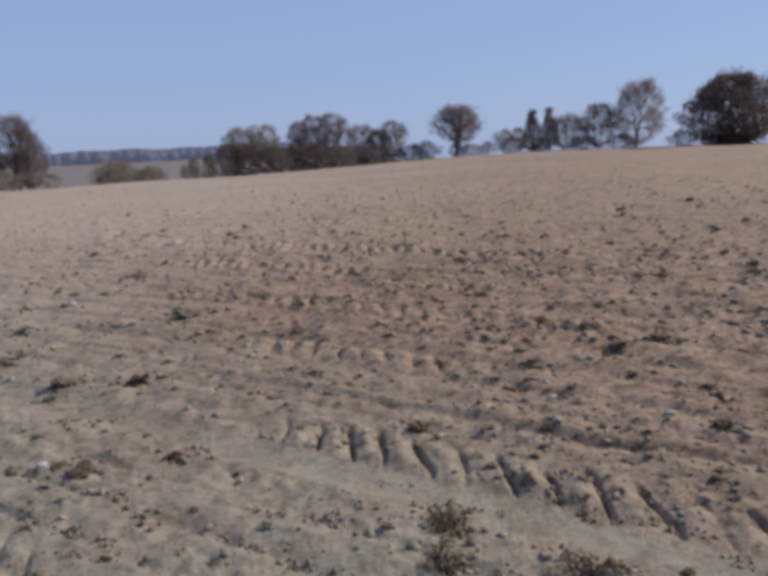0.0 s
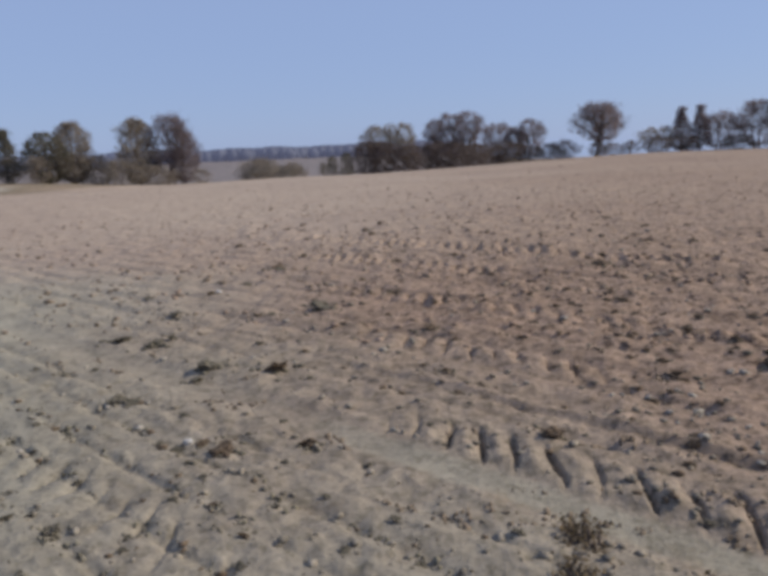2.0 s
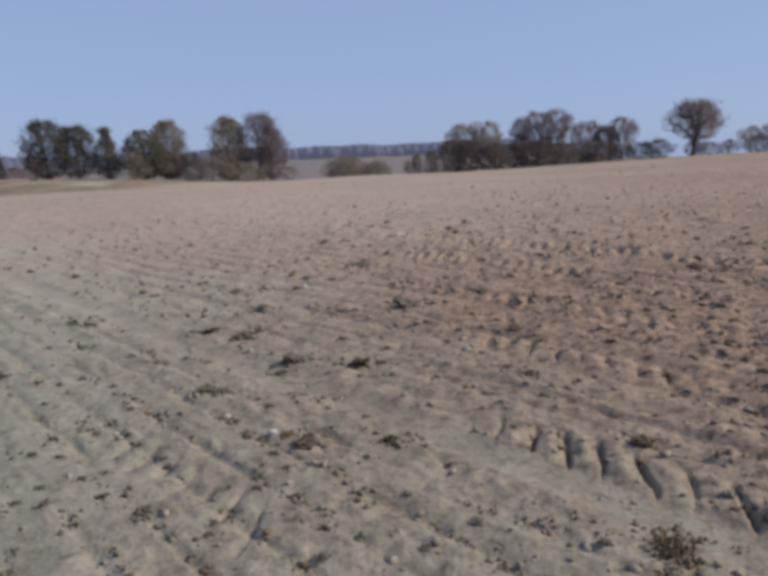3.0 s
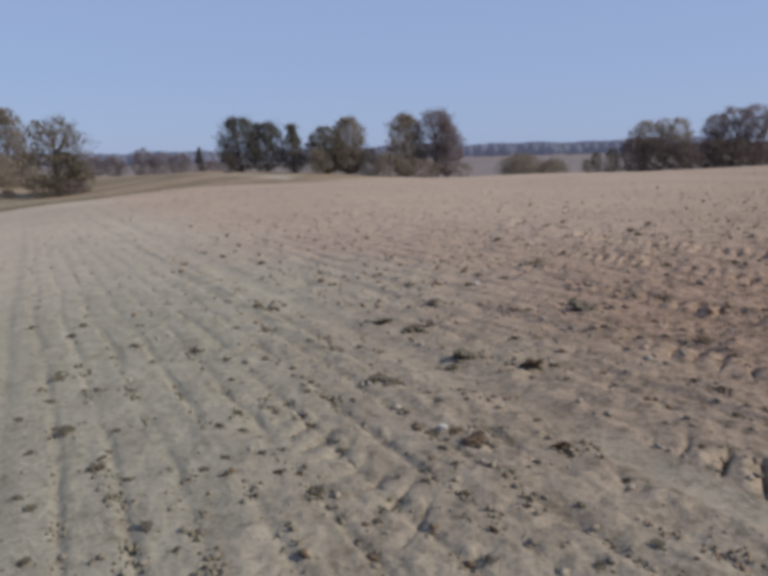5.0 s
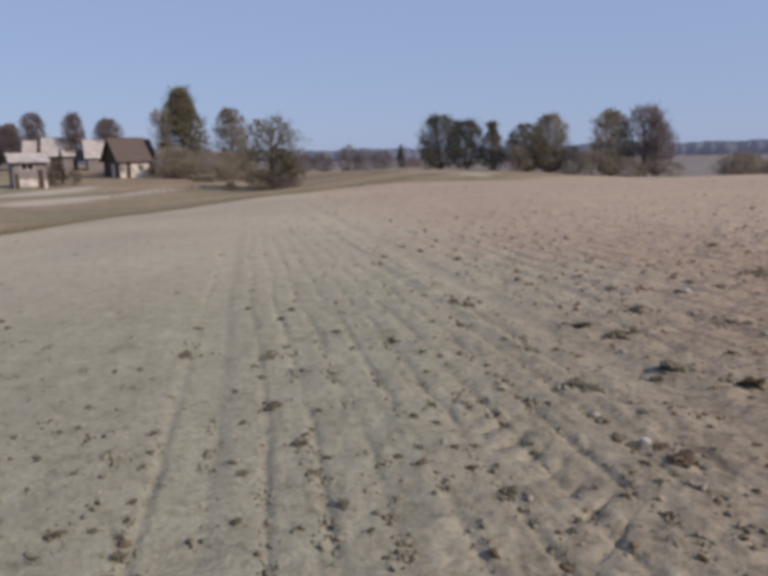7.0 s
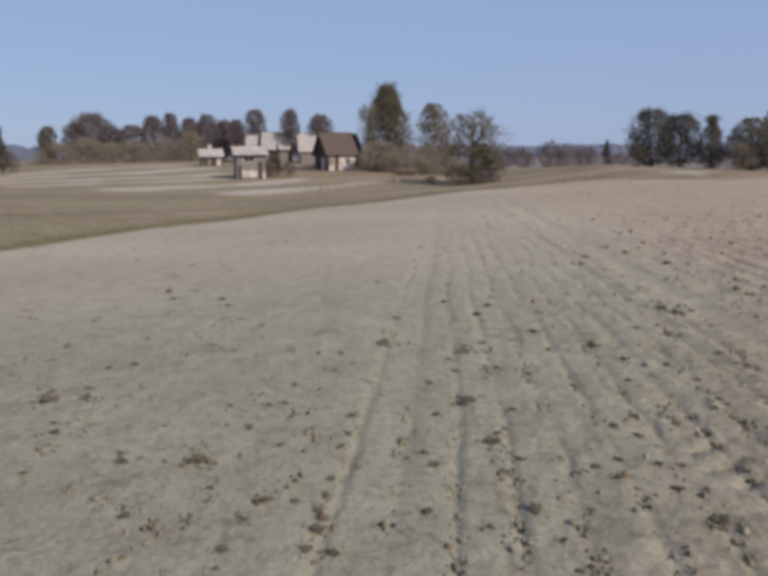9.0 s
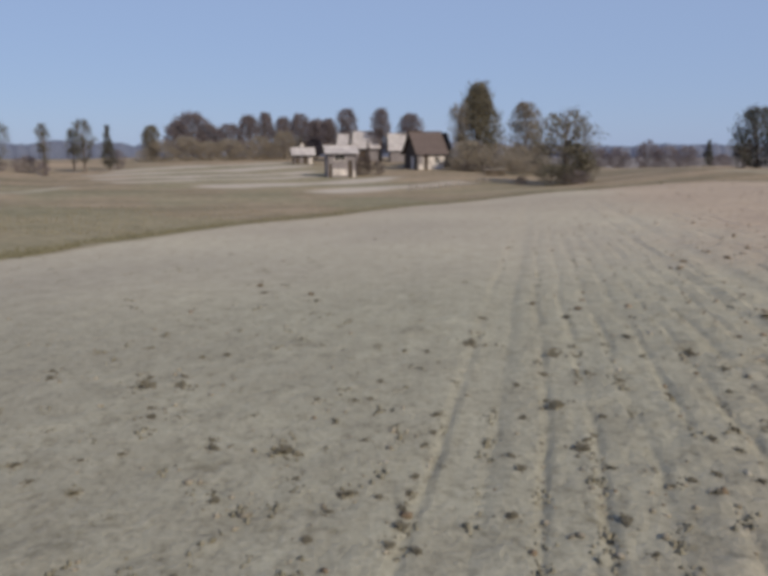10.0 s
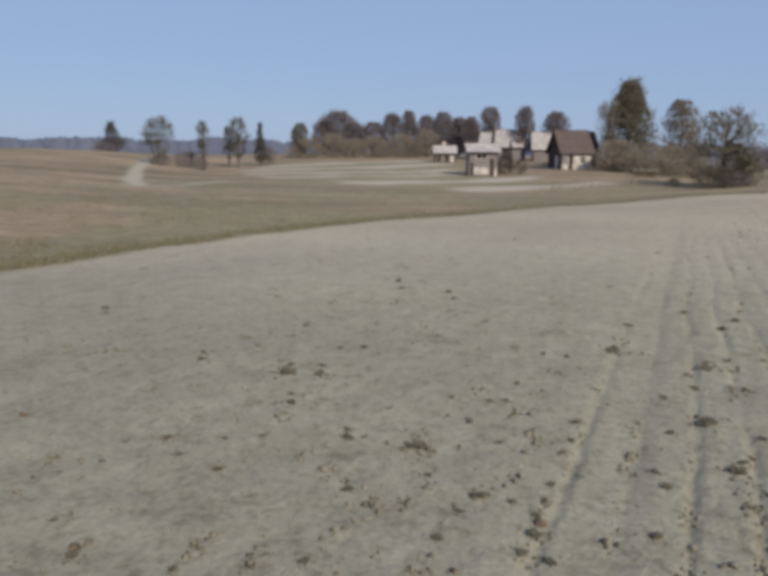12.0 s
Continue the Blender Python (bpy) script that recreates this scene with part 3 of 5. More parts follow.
def tree(x, y, top, wide, kind, seed, tone=None, label="", group=""):
    rng = np.random.default_rng(seed)
    foot, full, fork, rise, count, per, twigs, fill, haze, leaf, stems, stout = KINDS[kind]
    z0 = ground_z(x, y) - 0.05
    h = max(top - z0, 0.8)
    half = wide / 2
    thing = new("bush" if kind == "bush" else "tree")
    thing.location = (x, y, z0)
    trunk_r = max(0.035, stout * h)
    swell, phase = rng.uniform(0.07, 0.17), rng.uniform(0, 6, 3)

    def girth(z, ang):
        return half * outline(kind, z, foot, full) * (1 + swell * np.sin(2 * ang + phase[0]) * 0.7 + swell * np.sin(3 * ang + 5 * z + phase[1])
                                                         + 0.6 * swell * np.sin(4 * ang - 13 * z + phase[2]))

    # stems
    chunks, axes = [], []
    for k in range(stems):
        lean = rng.normal(0, 0.035 * h, 2) if stems == 1 else rng.normal(0, 0.20 * wide, 2)
        base = np.zeros(2) if stems == 1 else rng.normal(0, 0.05 * wide, 2)
        f = np.array([0, 0.05, 0.2, 0.4, 0.6, 0.8, 0.95])
        way = np.stack([base[0] + lean[0] * f ** 1.4 + rng.normal(0, 0.008 * h, 7) * f, base[1] + lean[1] * f ** 1.4 + rng.normal(0, 0.008 * h, 7) * f,
                        h * f * (1 if k == 0 else rng.uniform(0.75, 0.95))], 1)
        r = trunk_r * (1 if stems == 1 else 0.72) * np.array([1.5, 1.05, 0.9, 0.68, 0.45, 0.24, 0.06])
        chunks.append(limbs(way[None], r[None], 7))
        axes.append(way)
    # limbs from the stems to the crown's skin, then branches, then twigs
    ang = np.arange(count) * 2.4 + rng.uniform(0, 6) + rng.normal(0, 0.3, count)
    zt = np.sort(rng.uniform(foot + 0.08, 0.96, count)) if kind in ("cone", "tall", "dense", "full") else foot + (0.96 - foot) * np.sort(rng.uniform(0.15, 1, count)) ** 0.7
    zs = np.clip(fork + (zt - foot) / (1 - foot) * (0.86 - fork) * rng.uniform(0.35, 0.85, count) * (0.6 if rise > 1 else 1), fork, zt - 0.02)
    if kind == "cone":
        zs = np.clip(zt + 0.03, 0.05, 0.93)
    owner = rng.integers(0, stems, count)
    start = np.stack([np.array([np.interp(z, axes[o][:, 2] / h, axes[o][:, c]) for z, o in zip(zs, owner)]) for c in range(3)], 1)
    rho = girth(zt, ang) * rng.uniform(0.62, 0.95, count)
    end = np.stack([rho * np.cos(ang), rho * np.sin(ang), zt * h], 1)
    pull = (start + end) / 2
    pull[:, 2] += rise * 0.16 * h * rng.uniform(0.4, 1.1, count)
    pull[:, :2] = start[:, :2] + (end - start)[:, :2] * rng.uniform(0.25, 0.55, (count, 1))
    main = arcs(start, pull, end, 6)
    r0 = trunk_r * np.interp(zs, [0, 0.5, 1], [0.62, 0.42, 0.12])
    chunks.append(limbs(main, r0[:, None] * np.array([1, 0.85, 0.68, 0.5, 0.32, 0.12]), 5))
    nb = 6
    at = rng.integers(2, 6, (count, nb))
    b0 = main[np.arange(count)[:, None], at].reshape(-1, 3)
    out = b0 - np.array([0, 0, 0.35 * h])
    out /= np.linalg.norm(out, axis=1)[:, None] + 1e-9
    way = out + rng.normal(0, 0.55, b0.shape) + np.array([0, 0, 0.25])
    way /= np.linalg.norm(way, axis=1)[:, None]
    b2 = b0 + way * wide * rng.uniform(0.09, 0.20, (len(b0), 1))
    limit = np.maximum(girth(np.clip(b2[:, 2] / h, 0, 0.985), np.arctan2(b2[:, 1], b2[:, 0])), 0.06 * wide)
    dist = np.hypot(b2[:, 0], b2[:, 1])
    b2[:, :2] *= np.minimum(1, limit / (dist + 1e-9))[:, None]
    b2[:, 2] = np.clip(b2[:, 2], 0.05 * h, 0.985 * h)
    b1 = (b0 + b2) / 2 + rng.normal(0, 0.012 * wide, b0.shape) + np.array([0, 0, 0.01 * h])
    rb = np.repeat(r0, nb) * 0.32 + 0.006
    chunks.append(limbs(np.stack([b0, b1, b2], 1), rb[:, None] * np.array([1, 0.7, 0.2]), 4))
    nt = 2
    t0 = np.repeat(b1, nt, 0)
    t1 = np.repeat(b2, nt, 0) + rng.normal(0, 0.055 * wide, (len(b1) * nt, 3)) * np.array([1, 1, 0.8])
    t1[:, 2] = np.clip(t1[:, 2], 0.03 * h, 0.998 * h)
    chunks.append(limbs(np.stack([t0, t1], 1), np.repeat(rb, nt)[:, None] * np.array([0.5, 0.15]), 3))
    v, f = join(chunks)
    part("trunk", v, f, BIRCH if kind == "airy" and tone == "pale" else BARK, thing, smooth=True)
    # leaves round the tips and fine twigs that point outwards
    tips = np.concatenate([b2, t1])
    size = 0.011 * math.sqrt(wide * h) + 0.022
    cloud = [leaf_cloud(rng, tips, wide * 0.042, len(tips) * per // 2, size),
             leaf_cloud(rng, tips, wide * 0.045, len(tips) * twigs // 2, size * 3.4, 0.85, 0.055, np.array([0, 0, 0.25 * h]))]
    for amount, much, slim, near in ((fill, 1.5, 0.55, 0.05), (haze, 3.6, 0.055, 0.25)):
        amount = int(amount * min(1.0, wide * h / 20))
        if amount:
            z = rng.uniform(foot, 0.97, amount)
            a = rng.uniform(0, 2 * math.pi, amount)
            r = np.sqrt(rng.uniform(near, 0.94, amount)) * girth(z, a)
            inside = np.stack([r * np.cos(a), r * np.sin(a), z * h], 1)
            inside = inside[grain(inside[:, 0] / wide * 5 + inside[:, 2] / h * 3 + seed, inside[:, 1] / wide * 5 + inside[:, 2] / h * 6, 70) > (-0.5 if kind in ("dense", "tall", "bush") else -0.35)]
            cloud.append(leaf_cloud(rng, inside, wide * 0.02, len(inside), size * much, 0.85, slim, np.array([0, 0, 0.25 * h]) if slim < 0.1 else None))
    v, f = join(cloud)
    v[:, 2] = np.maximum(v[:, 2], 0.02)
    part("crown", v, f, LEAF[tone or leaf], thing)
    tagged(thing, label, "bush" if kind == "bush" else "tree", group)
    return thing


LABELS = {"round": "rounded dull green deciduous tree", "airy": "thinly leaved pale-barked tree",
          "full": "full rounded brownish tree", "bare": "nearly bare grey-brown domed tree", "dense": "dense dark tree", "cone": "narrow conical tree",
          "tall": "tall full-crowned tapering tree", "vase": "upright forked tree with a thin open crown", "forked": "thick-trunked tree with a ragged dark crown", "umbrella": "tree with an airy umbrella-shaped crown",
          "bush": "brownish many-stemmed bush"}
COUNT = [100]


def stand(group, where, kind, rows, tone=None):
    """Trees of one kind: x, y, height of the top, width."""
    for x, y, top, wide in rows:
        COUNT[0] += 1
        tree(x, y, top, wide, kind, COUNT[0], tone, LABELS[kind] + " " + where, group)


stand("trees on the field's crest", 'beyond the tilled field', 'dense', [
    (44.6, 94.0, 8.8, 11.3)])
stand("trees on the field's crest", 'beyond the tilled field', 'airy', [
    (19.3, 104.2, 3.3, 3.3), (17.1, 104.6, 3.2, 3.3), (-15.0, 94.8, 5.1, 3.4), (-17.0, 95.5, 5.2, 3.1), (-19.0, 94.1, 4.7, 3.4)], "pale")
stand("trees on the field's crest", 'beyond the tilled field', 'bare', [
    (29.9, 101.7, 6.1, 5.1), (25.8, 102.8, 4.8, 6.1), (34.7, 100.2, 8.8, 8.2)])
stand("trees on the field's crest", 'beyond the tilled field', 'vase', [
    (1.3, 106.0, 5.1, 4.3), (-3.3, 105.9, 4.8, 4.8), (-0.9, 106.0, 4.2, 3.6), (-7.0, 99.8, 6.5, 4.4),
    (-9.4, 100.6, 6.2, 4.3), (-11.4, 99.4, 5.4, 3.8)])
stand("trees on the field's crest", 'beyond the tilled field', 'cone', [
    (21.1, 103.9, 5.7, 4.0), (23.3, 103.4, 5.8, 3.8)], "brown")
stand("trees on the field's crest", 'beyond the tilled field', 'umbrella', [
    (10.5, 103.4, 6.7, 7.6)])
stand("trees on the field's crest", 'beyond the tilled field', 'bush', [
    (38.9, 95.4, 2.0, 4.2), (27.0, 99.4, 1.9, 4.6), (31.9, 98.0, 1.8, 4.6), (14.4, 102.0, 1.6, 2.5), (12.1, 102.3, 1.4, 3.9), (5.9, 102.8, 2.0, 4.6),
    (3.9, 102.9, 1.6, 4.3), (-13.0, 97.1, 2.0, 5.6), (-10.9, 96.4, 2.2, 5.5), (-8.8, 97.6, 2.2, 5.9), (-6.6, 98.8, 2.0, 5.9), (-4.4, 102.9, 1.9, 6.1),
    (-1.7, 103.0, 1.8, 6.5), (10.2, 102.3, 1.6, 3.0), (1.1, 103.0, 1.5, 4.9), (-19.6, 91.9, 2.7, 4.9), (-17.3, 92.4, 2.6, 5.8), (-14.3, 92.9, 2.1, 4.9), (21.3, 100.8, 1.9, 4.6),
    (17.7, 101.5, 2.0, 4.6)], "dark")
stand('bushes in the valley', 'in the hollow beyond the field', 'bush', [
    (-30.5, 126.4, 1.5, 3.0), (-33.0, 125.7, 0.8, 2.8), (-29.3, 106.0, 0.1, 1.7), (-35.9, 98.7, 0.7, 3.0), (-35.2, 91.5, -0.0, 2.9), (-39.6, 118.5, -0.6, 7.2)], "olive")
stand('copse by the bank', 'in a copse by the field', 'bare', [
    (-37.1, 73.3, 6.2, 5.0), (-36.0, 73.8, 4.6, 3.8)])
stand('copse by the bank', 'in a copse by the field', 'full', [
    (-40.1, 71.6, 5.9, 4.8), (-45.6, 68.3, 5.7, 4.7)])
stand('copse by the bank', 'in a copse by the field', 'full', [
    (-46.6, 65.4, 4.7, 5.0)], "olive")
stand('copse by the bank', 'in a copse by the field', 'full', [
    (-56.4, 62.4, 6.0, 5.2), (-54.7, 64.9, 5.4, 5.0)], "moss")
stand('copse by the bank', 'in a copse by the field', 'cone', [
    (-51.9, 66.2, 4.9, 4.0)], "olive")
stand('copse by the bank', 'in a copse by the field', 'bush', [
    (-40.3, 68.1, 1.5, 5.7), (-46.1, 63.1, 2.2, 3.0), (-43.7, 69.5, 2.1, 4.3), (-34.1, 92.0, 1.0, 6.6), (-30.0, 93.4, 0.3, 4.4), (-37.1, 69.9, 0.9, 4.7),
    (-35.5, 76.3, 0.2, 3.2), (-57.4, 61.5, 2.5, 2.5), (-52.3, 67.2, 2.3, 2.5)], "pale")
stand('hedge along the lane', 'in a distant hedge', 'bush', [
    (-139.2, 106.3, 2.1, 5.5), (-136.6, 109.7, 2.5, 5.3), (-132.7, 114.3, 3.8, 6.0), (-130.0, 117.4, 2.7, 7.2), (-127.1, 120.5, 2.6, 5.5), (-122.2, 125.4, 0.9, 4.8)])
stand('hedge along the lane', 'in a distant hedge', 'cone', [
    (-124.2, 123.5, 3.8, 2.9)])
stand('farmyard trees', 'beside the farmstead', 'tall', [
    (-92.0, 49.3, 11.0, 6.8)], "green")
stand('farmyard trees', 'beside the farmstead', 'full', [
    (-92.1, 57.0, 8.8, 5.2)], "pale")
stand('farmyard trees', 'beside the farmstead', 'airy', [
    (-91.3, 46.0, 8.5, 3.6)])
stand('farmyard trees', 'beside the farmstead', 'forked', [
    (-60.9, 42.3, 5.6, 6.6)])
stand('farmyard trees', 'beside the farmstead', 'bush', [
    (-58.9, 41.7, -0.3, 3.6), (-60.9, 44.2, 0.5, 2.4)])
stand('farmyard trees', 'beside the farmstead', 'bush', [
    (-60.5, 43.1, 2.5, 2.9), (-60.2, 44.2, 1.5, 2.6), (-59.3, 39.5, 0.4, 3.0), (-59.1, 41.0, 0.3, 2.6)], "olive")
stand('farmyard trees', 'beside the farmstead', 'round', [
    (-114.4, 48.4, 8.1, 4.6), (-116.3, 43.8, 9.0, 3.7), (-123.9, 40.3, 9.3, 4.4), (-124.9, 37.0, 7.6, 3.2), (-130.3, 36.3, 7.6, 3.9)], "brown")
stand('farmyard trees', 'beside the farmstead', 'cone', [
    (-85.0, 30.2, 2.7, 1.1)], "dark")
stand('farmyard trees', 'beside the farmstead', 'bush', [
    (-85.2, 29.7, 1.1, 2.6), (-84.6, 31.5, 0.7, 1.8), (-84.4, 28.6, 0.3, 1.5), (-83.5, 43.6, 0.2, 3.2), (-80.8, 44.6, -0.1, 2.2), (-63.0, 38.6, -0.9, 1.5)], "dark")
stand('farmyard trees', 'beside the farmstead', 'bush', [
    (-81.7, 44.9, 1.4, 4.4), (-79.3, 47.1, 1.4, 5.0), (-76.0, 48.6, 1.2, 3.7), (-85.4, 44.4, 3.1, 5.5), (-83.5, 47.8, 2.4, 5.5), (-82.2, 50.0, 2.3, 4.6),
    (-80.9, 52.1, 2.4, 3.9),
    (-87.0, 43.4, 1.7, 3.3)], "straw")
stand('garden trees', 'behind the garden plots', 'round', [
    (-157.4, 17.2, 9.7, 9.1), (-157.7, 14.1, 8.0, 5.8), (-157.0, 20.5, 7.5, 6.9), (-156.4, 24.7, 7.7, 6.7), (-155.7, 28.6, 9.4, 5.8), (-155.0, 32.2, 10.2, 3.7),
    (-154.2, 35.8, 9.0, 5.8), (-153.4, 39.3, 10.0, 4.8), (-152.4, 42.9, 8.6, 5.8), (-151.7, 45.4, 8.8, 3.5)], "brown")
stand('garden trees', 'behind the garden plots', 'bush', [
    (-138.0, 9.5, 4.0, 6.0), (-137.6, 14.1, 4.6, 6.0), (-137.2, 17.7, 3.7, 5.7), (-136.6, 21.5, 4.1, 7.0), (-135.7, 27.0, 4.6, 6.0), (-134.7, 31.3, 5.7, 5.1),
    (-136.3, 23.4, 2.3, 6.0), (-133.7, 35.3, 5.0, 4.7), (-135.3, 28.6, 3.0, 4.7), (-138.2, 6.7, 2.2, 3.8)], "straw")
stand('pasture trees', 'standing on the pasture', 'round', [
    (-140.1, 8.0, 6.7, 3.6)])
stand('pasture trees', 'standing on the pasture', 'airy', [
    (-104.5, -13.4, 6.0, 4.6), (-106.3, -2.7, 6.1, 3.0), (-100.1, -7.1, 5.6, 1.8), (-108.3, -4.1, 5.1, 2.2)], "olive")
stand('pasture trees', 'standing on the pasture', 'cone', [
    (-108.3, 0.4, 5.5, 2.4), (-172.4, -32.2, 7.5, 6.5)])
stand('pasture trees', 'standing on the pasture', 'bush', [
    (-105.5, -13.3, 0.7, 3.9), (-105.9, -9.7, 1.3, 3.9), (-98.1, -7.2, 0.6, 1.7), (-112.3, 1.6, 2.1, 2.3), (-167.1, -32.8, 2.9, 5.8)])

# ---- far woods on the horizon ----


def far_wood(name, az0, az1, r0, r1, count, tall, seed, label):
    rng = np.random.default_rng(seed)
    vs, fs, off = [], [], 0
    for _ in range(count):
        a, r = radians(rng.uniform(az0, az1)), rng.uniform(r0, r1)
        x, y = -r * math.sin(a), r * math.cos(a)
        z = float(height(np.array([x]), np.array([y]))[0])
        h = tall * rng.uniform(0.86, 1.03) * (1 + 0.06 * math.sin(a * 40) + 0.05 * math.sin(a * 97 + 1))
        w = h * rng.uniform(0.45, 0.8)
        rings, sides = ((-0.04, 0.85), (0.3, 1.0), (0.6, 0.85), (0.97, 0.3)), 6
        for q, k in rings:
            for s in range(sides):
                t = 2 * math.pi * s / sides + q
                rad = w * k * rng.uniform(0.7, 1.2)
                vs.append((x + rad * math.cos(t), y + rad * math.sin(t), z + h * (q + rng.uniform(-0.04, 0.04))))
        for i in range(len(rings) - 1):
            for s in range(sides):
                e = (s + 1) % sides
                fs.append((off + i * sides + s, off + i * sides + e, off + (i + 1) * sides + e, off + (i + 1) * sides + s))
        off += len(rings) * sides
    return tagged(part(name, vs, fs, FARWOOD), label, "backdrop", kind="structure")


far_wood("backdrop_forest", 5, 34, 1150, 1500, 1800, 18, 5, "dark forest along the far ridge, tinted blue for haze")
far_wood("backdrop_forest", 30, 62, 1000, 1400, 1200, 16, 6, "dark forest on the far horizon, tinted blue for haze")
far_wood("backdrop_forest", 60, 135, 560, 800, 3400, 14.5, 7, "dark forest beyond the pasture, tinted blue for haze")

# ---- farmstead ----


def box(bm, x0, x1, y0, y1, z0, z1):
    q = bmesh.ops.create_cube(bm, size=1)["verts"]
    for v in q:
        v.co = ((x0 + x1) / 2 + v.co.x * (x1 - x0), (y0 + y1) / 2 + v.co.y * (y1 - y0), (z0 + z1) / 2 + v.co.z * (z1 - z0))
    return q


def boxes(name, mat, parent, *dims, label="", bevel=0.0):
    bm = bmesh.new()
    for d in dims:
        box(bm, *d)
    if bevel:
        bmesh.ops.bevel(bm, geom=bm.edges[:], offset=bevel, segments=1, affect="EDGES")
    return bm_part(name, bm, mat, parent, label)


def gabled(name, x, y, turn, wide, deep, wall, rise, walls, roofing, label, openings=(), chimney=False, band=None):
    """A small gabled building; the front looks along -y before it is turned. openings: (what, x, z0, width, height)."""
    house = new(name)
    house.matrix_world = pose(x, y, ground_z(x, y) - 0.08, 0, 0, turn)
    t = 0.18
    w, d = wide / 2, deep / 2
    boxes("back_wall", walls, house, (-w, w, d - t, d, 0, wall))
    # front wall round its openings, as horizontal boards
    cuts = sorted((o[1] - o[3] / 2, o[1] + o[3] / 2, o[2], o[2] + o[4]) for o in openings)
    edges, at = [], -w
    for a, b, z0, z1 in cuts:
        edges.append((at, a, -d, -d + t, 0, wall))
        if z0 > 0:
            edges.append((a, b, -d, -d + t, 0, z0))
        edges.append((a, b, -d, -d + t, z1, wall))
        at = b
    edges.append((at, w, -d, -d + t, 0, wall))
    boxes("front_wall", band or walls, house, *edges)
    for sx in (-1, 1):
        bm = bmesh.new()
        xs = (sx * w, sx * (w - t))
        prof = ((-d, 0), (d, 0), (d, wall), (0, wall + rise), (-d, wall))
        rows = [[bm.verts.new((q, yy, zz)) for yy, zz in prof] for q in xs]
        bm.faces.new(rows[0])
        bm.faces.new(rows[1][::-1])
        for k in range(5):
            bm.faces.new((rows[0][k], rows[1][k], rows[1][(k + 1) % 5], rows[0][(k + 1) % 5]))
        bmesh.ops.recalc_face_normals(bm, faces=bm.faces[:])
        bm_part("gable_wall", bm, walls, house)
    slope = math.atan2(rise, d)
    run = math.hypot(rise, d) + 0.45
    for sy in (-1, 1):
        courses = max(4, int(run / 0.6))
        c, q = math.cos(slope), math.sin(slope)

        def pitched(name, dims, parent):
            bm = bmesh.new()
            box(bm, *dims)
            for v in bm.verts:
                yy, zz = v.co.y, v.co.z
                v.co.y, v.co.z = sy * -(yy * c - zz * q), yy * q + zz * c + wall + rise
            bmesh.ops.recalc_face_normals(bm, faces=bm.faces[:])
            return bm_part(name, bm, roofing, parent)
        slab = pitched("roof_slope", (-w - 0.3, w + 0.3, -run, 0, 0.0, 0.05), house)
        for k in range(courses):
            pitched("roof_course", (-w - 0.35, w + 0.35, -run * (k + 1) / courses - 0.04, -run * k / courses - 0.01, 0.053, 0.085 + 0.02 * (k % 2)), slab)
    for sx in (-1, 1):
        for sy in (-1, 1):
            bm = bmesh.new()
            box(bm, sx * (w + 0.35), sx * (w + 0.39), -run, 0, -0.08, 0.13)
            for v in bm.verts:
                yy, zz = v.co.y, v.co.z
                v.co.y, v.co.z = sy * -(yy * math.cos(slope) - zz * math.sin(slope)), yy * math.sin(slope) + zz * math.cos(slope) + wall + rise
            bmesh.ops.recalc_face_normals(bm, faces=bm.faces[:])
            bm_part("barge_board", bm, DARKWOOD, house)
    boxes("ridge_board", roofing, house, (-w - 0.4, w + 0.4, -0.12, 0.12, wall + rise + 0.06, wall + rise + 0.17))
    if chimney:
        ch = boxes("chimney", LIME, house, (-0.28, 0.28, 0.5, 1.05, wall + rise * 0.55, wall + rise + 0.75))
        boxes("chimney_cap", TIMBER, ch, (-0.34, 0.34, 0.44, 1.11, wall + rise + 0.75, wall + rise + 0.86))
    for what, ox, z0, ow, oh in openings:
        if what == "window":
            win = boxes("window", PANE, house, (ox - ow / 2, ox + ow / 2, -d + 0.07, -d + 0.10, z0, z0 + oh), label="dark window pane")
            boxes("window_frame", LIME, win, (ox - ow / 2 - 0.08, ox + ow / 2 + 0.08, -d - 0.04, -d - 0.003, z0 - 0.1, z0),
                  (ox - ow / 2 - 0.08, ox + ow / 2 + 0.08, -d - 0.04, -d - 0.003, z0 + oh, z0 + oh + 0.1),
                  (ox - ow / 2 - 0.08, ox - ow / 2, -d - 0.04, -d - 0.003, z0, z0 + oh), (ox + ow / 2, ox + ow / 2 + 0.08, -d - 0.04, -d - 0.003, z0, z0 + oh),
                  (ox - 0.03, ox + 0.03, -d + 0.02, -d + 0.06, z0, z0 + oh))
        else:
            boxes("door", DARKWOOD, house, *[(ox - ow / 2 + ow * k / 5 + 0.006, ox - ow / 2 + ow * (k + 1) / 5 - 0.006, -d + 0.06, -d + 0.11, z0, z0 + oh) for k in range(5)],
                  label="dark plank door")
    tagged(house, label, "house" if name == "cottage" else "shed")
    return house


cottage = gabled("cottage", -92.6, 41.3, 88, 4.1, 5.0, 2.3, 2.65, DARKWOOD, SHINGLE, "old timber cottage with dark brown roof and pale front", (
    ("door", -0.8, 0.0, 0.62, 1.95), ("window", 0.85, 0.85, 0.6, 0.75)), False, LIME)
boxes("side_door", LIME, cottage, (-2.11, -2.055, -1.35, -0.25, 0.05, 1.75), (-2.13, -2.112, -1.28, -0.32, 0.12, 1.68), label="whitewashed plank door in the dark gable")
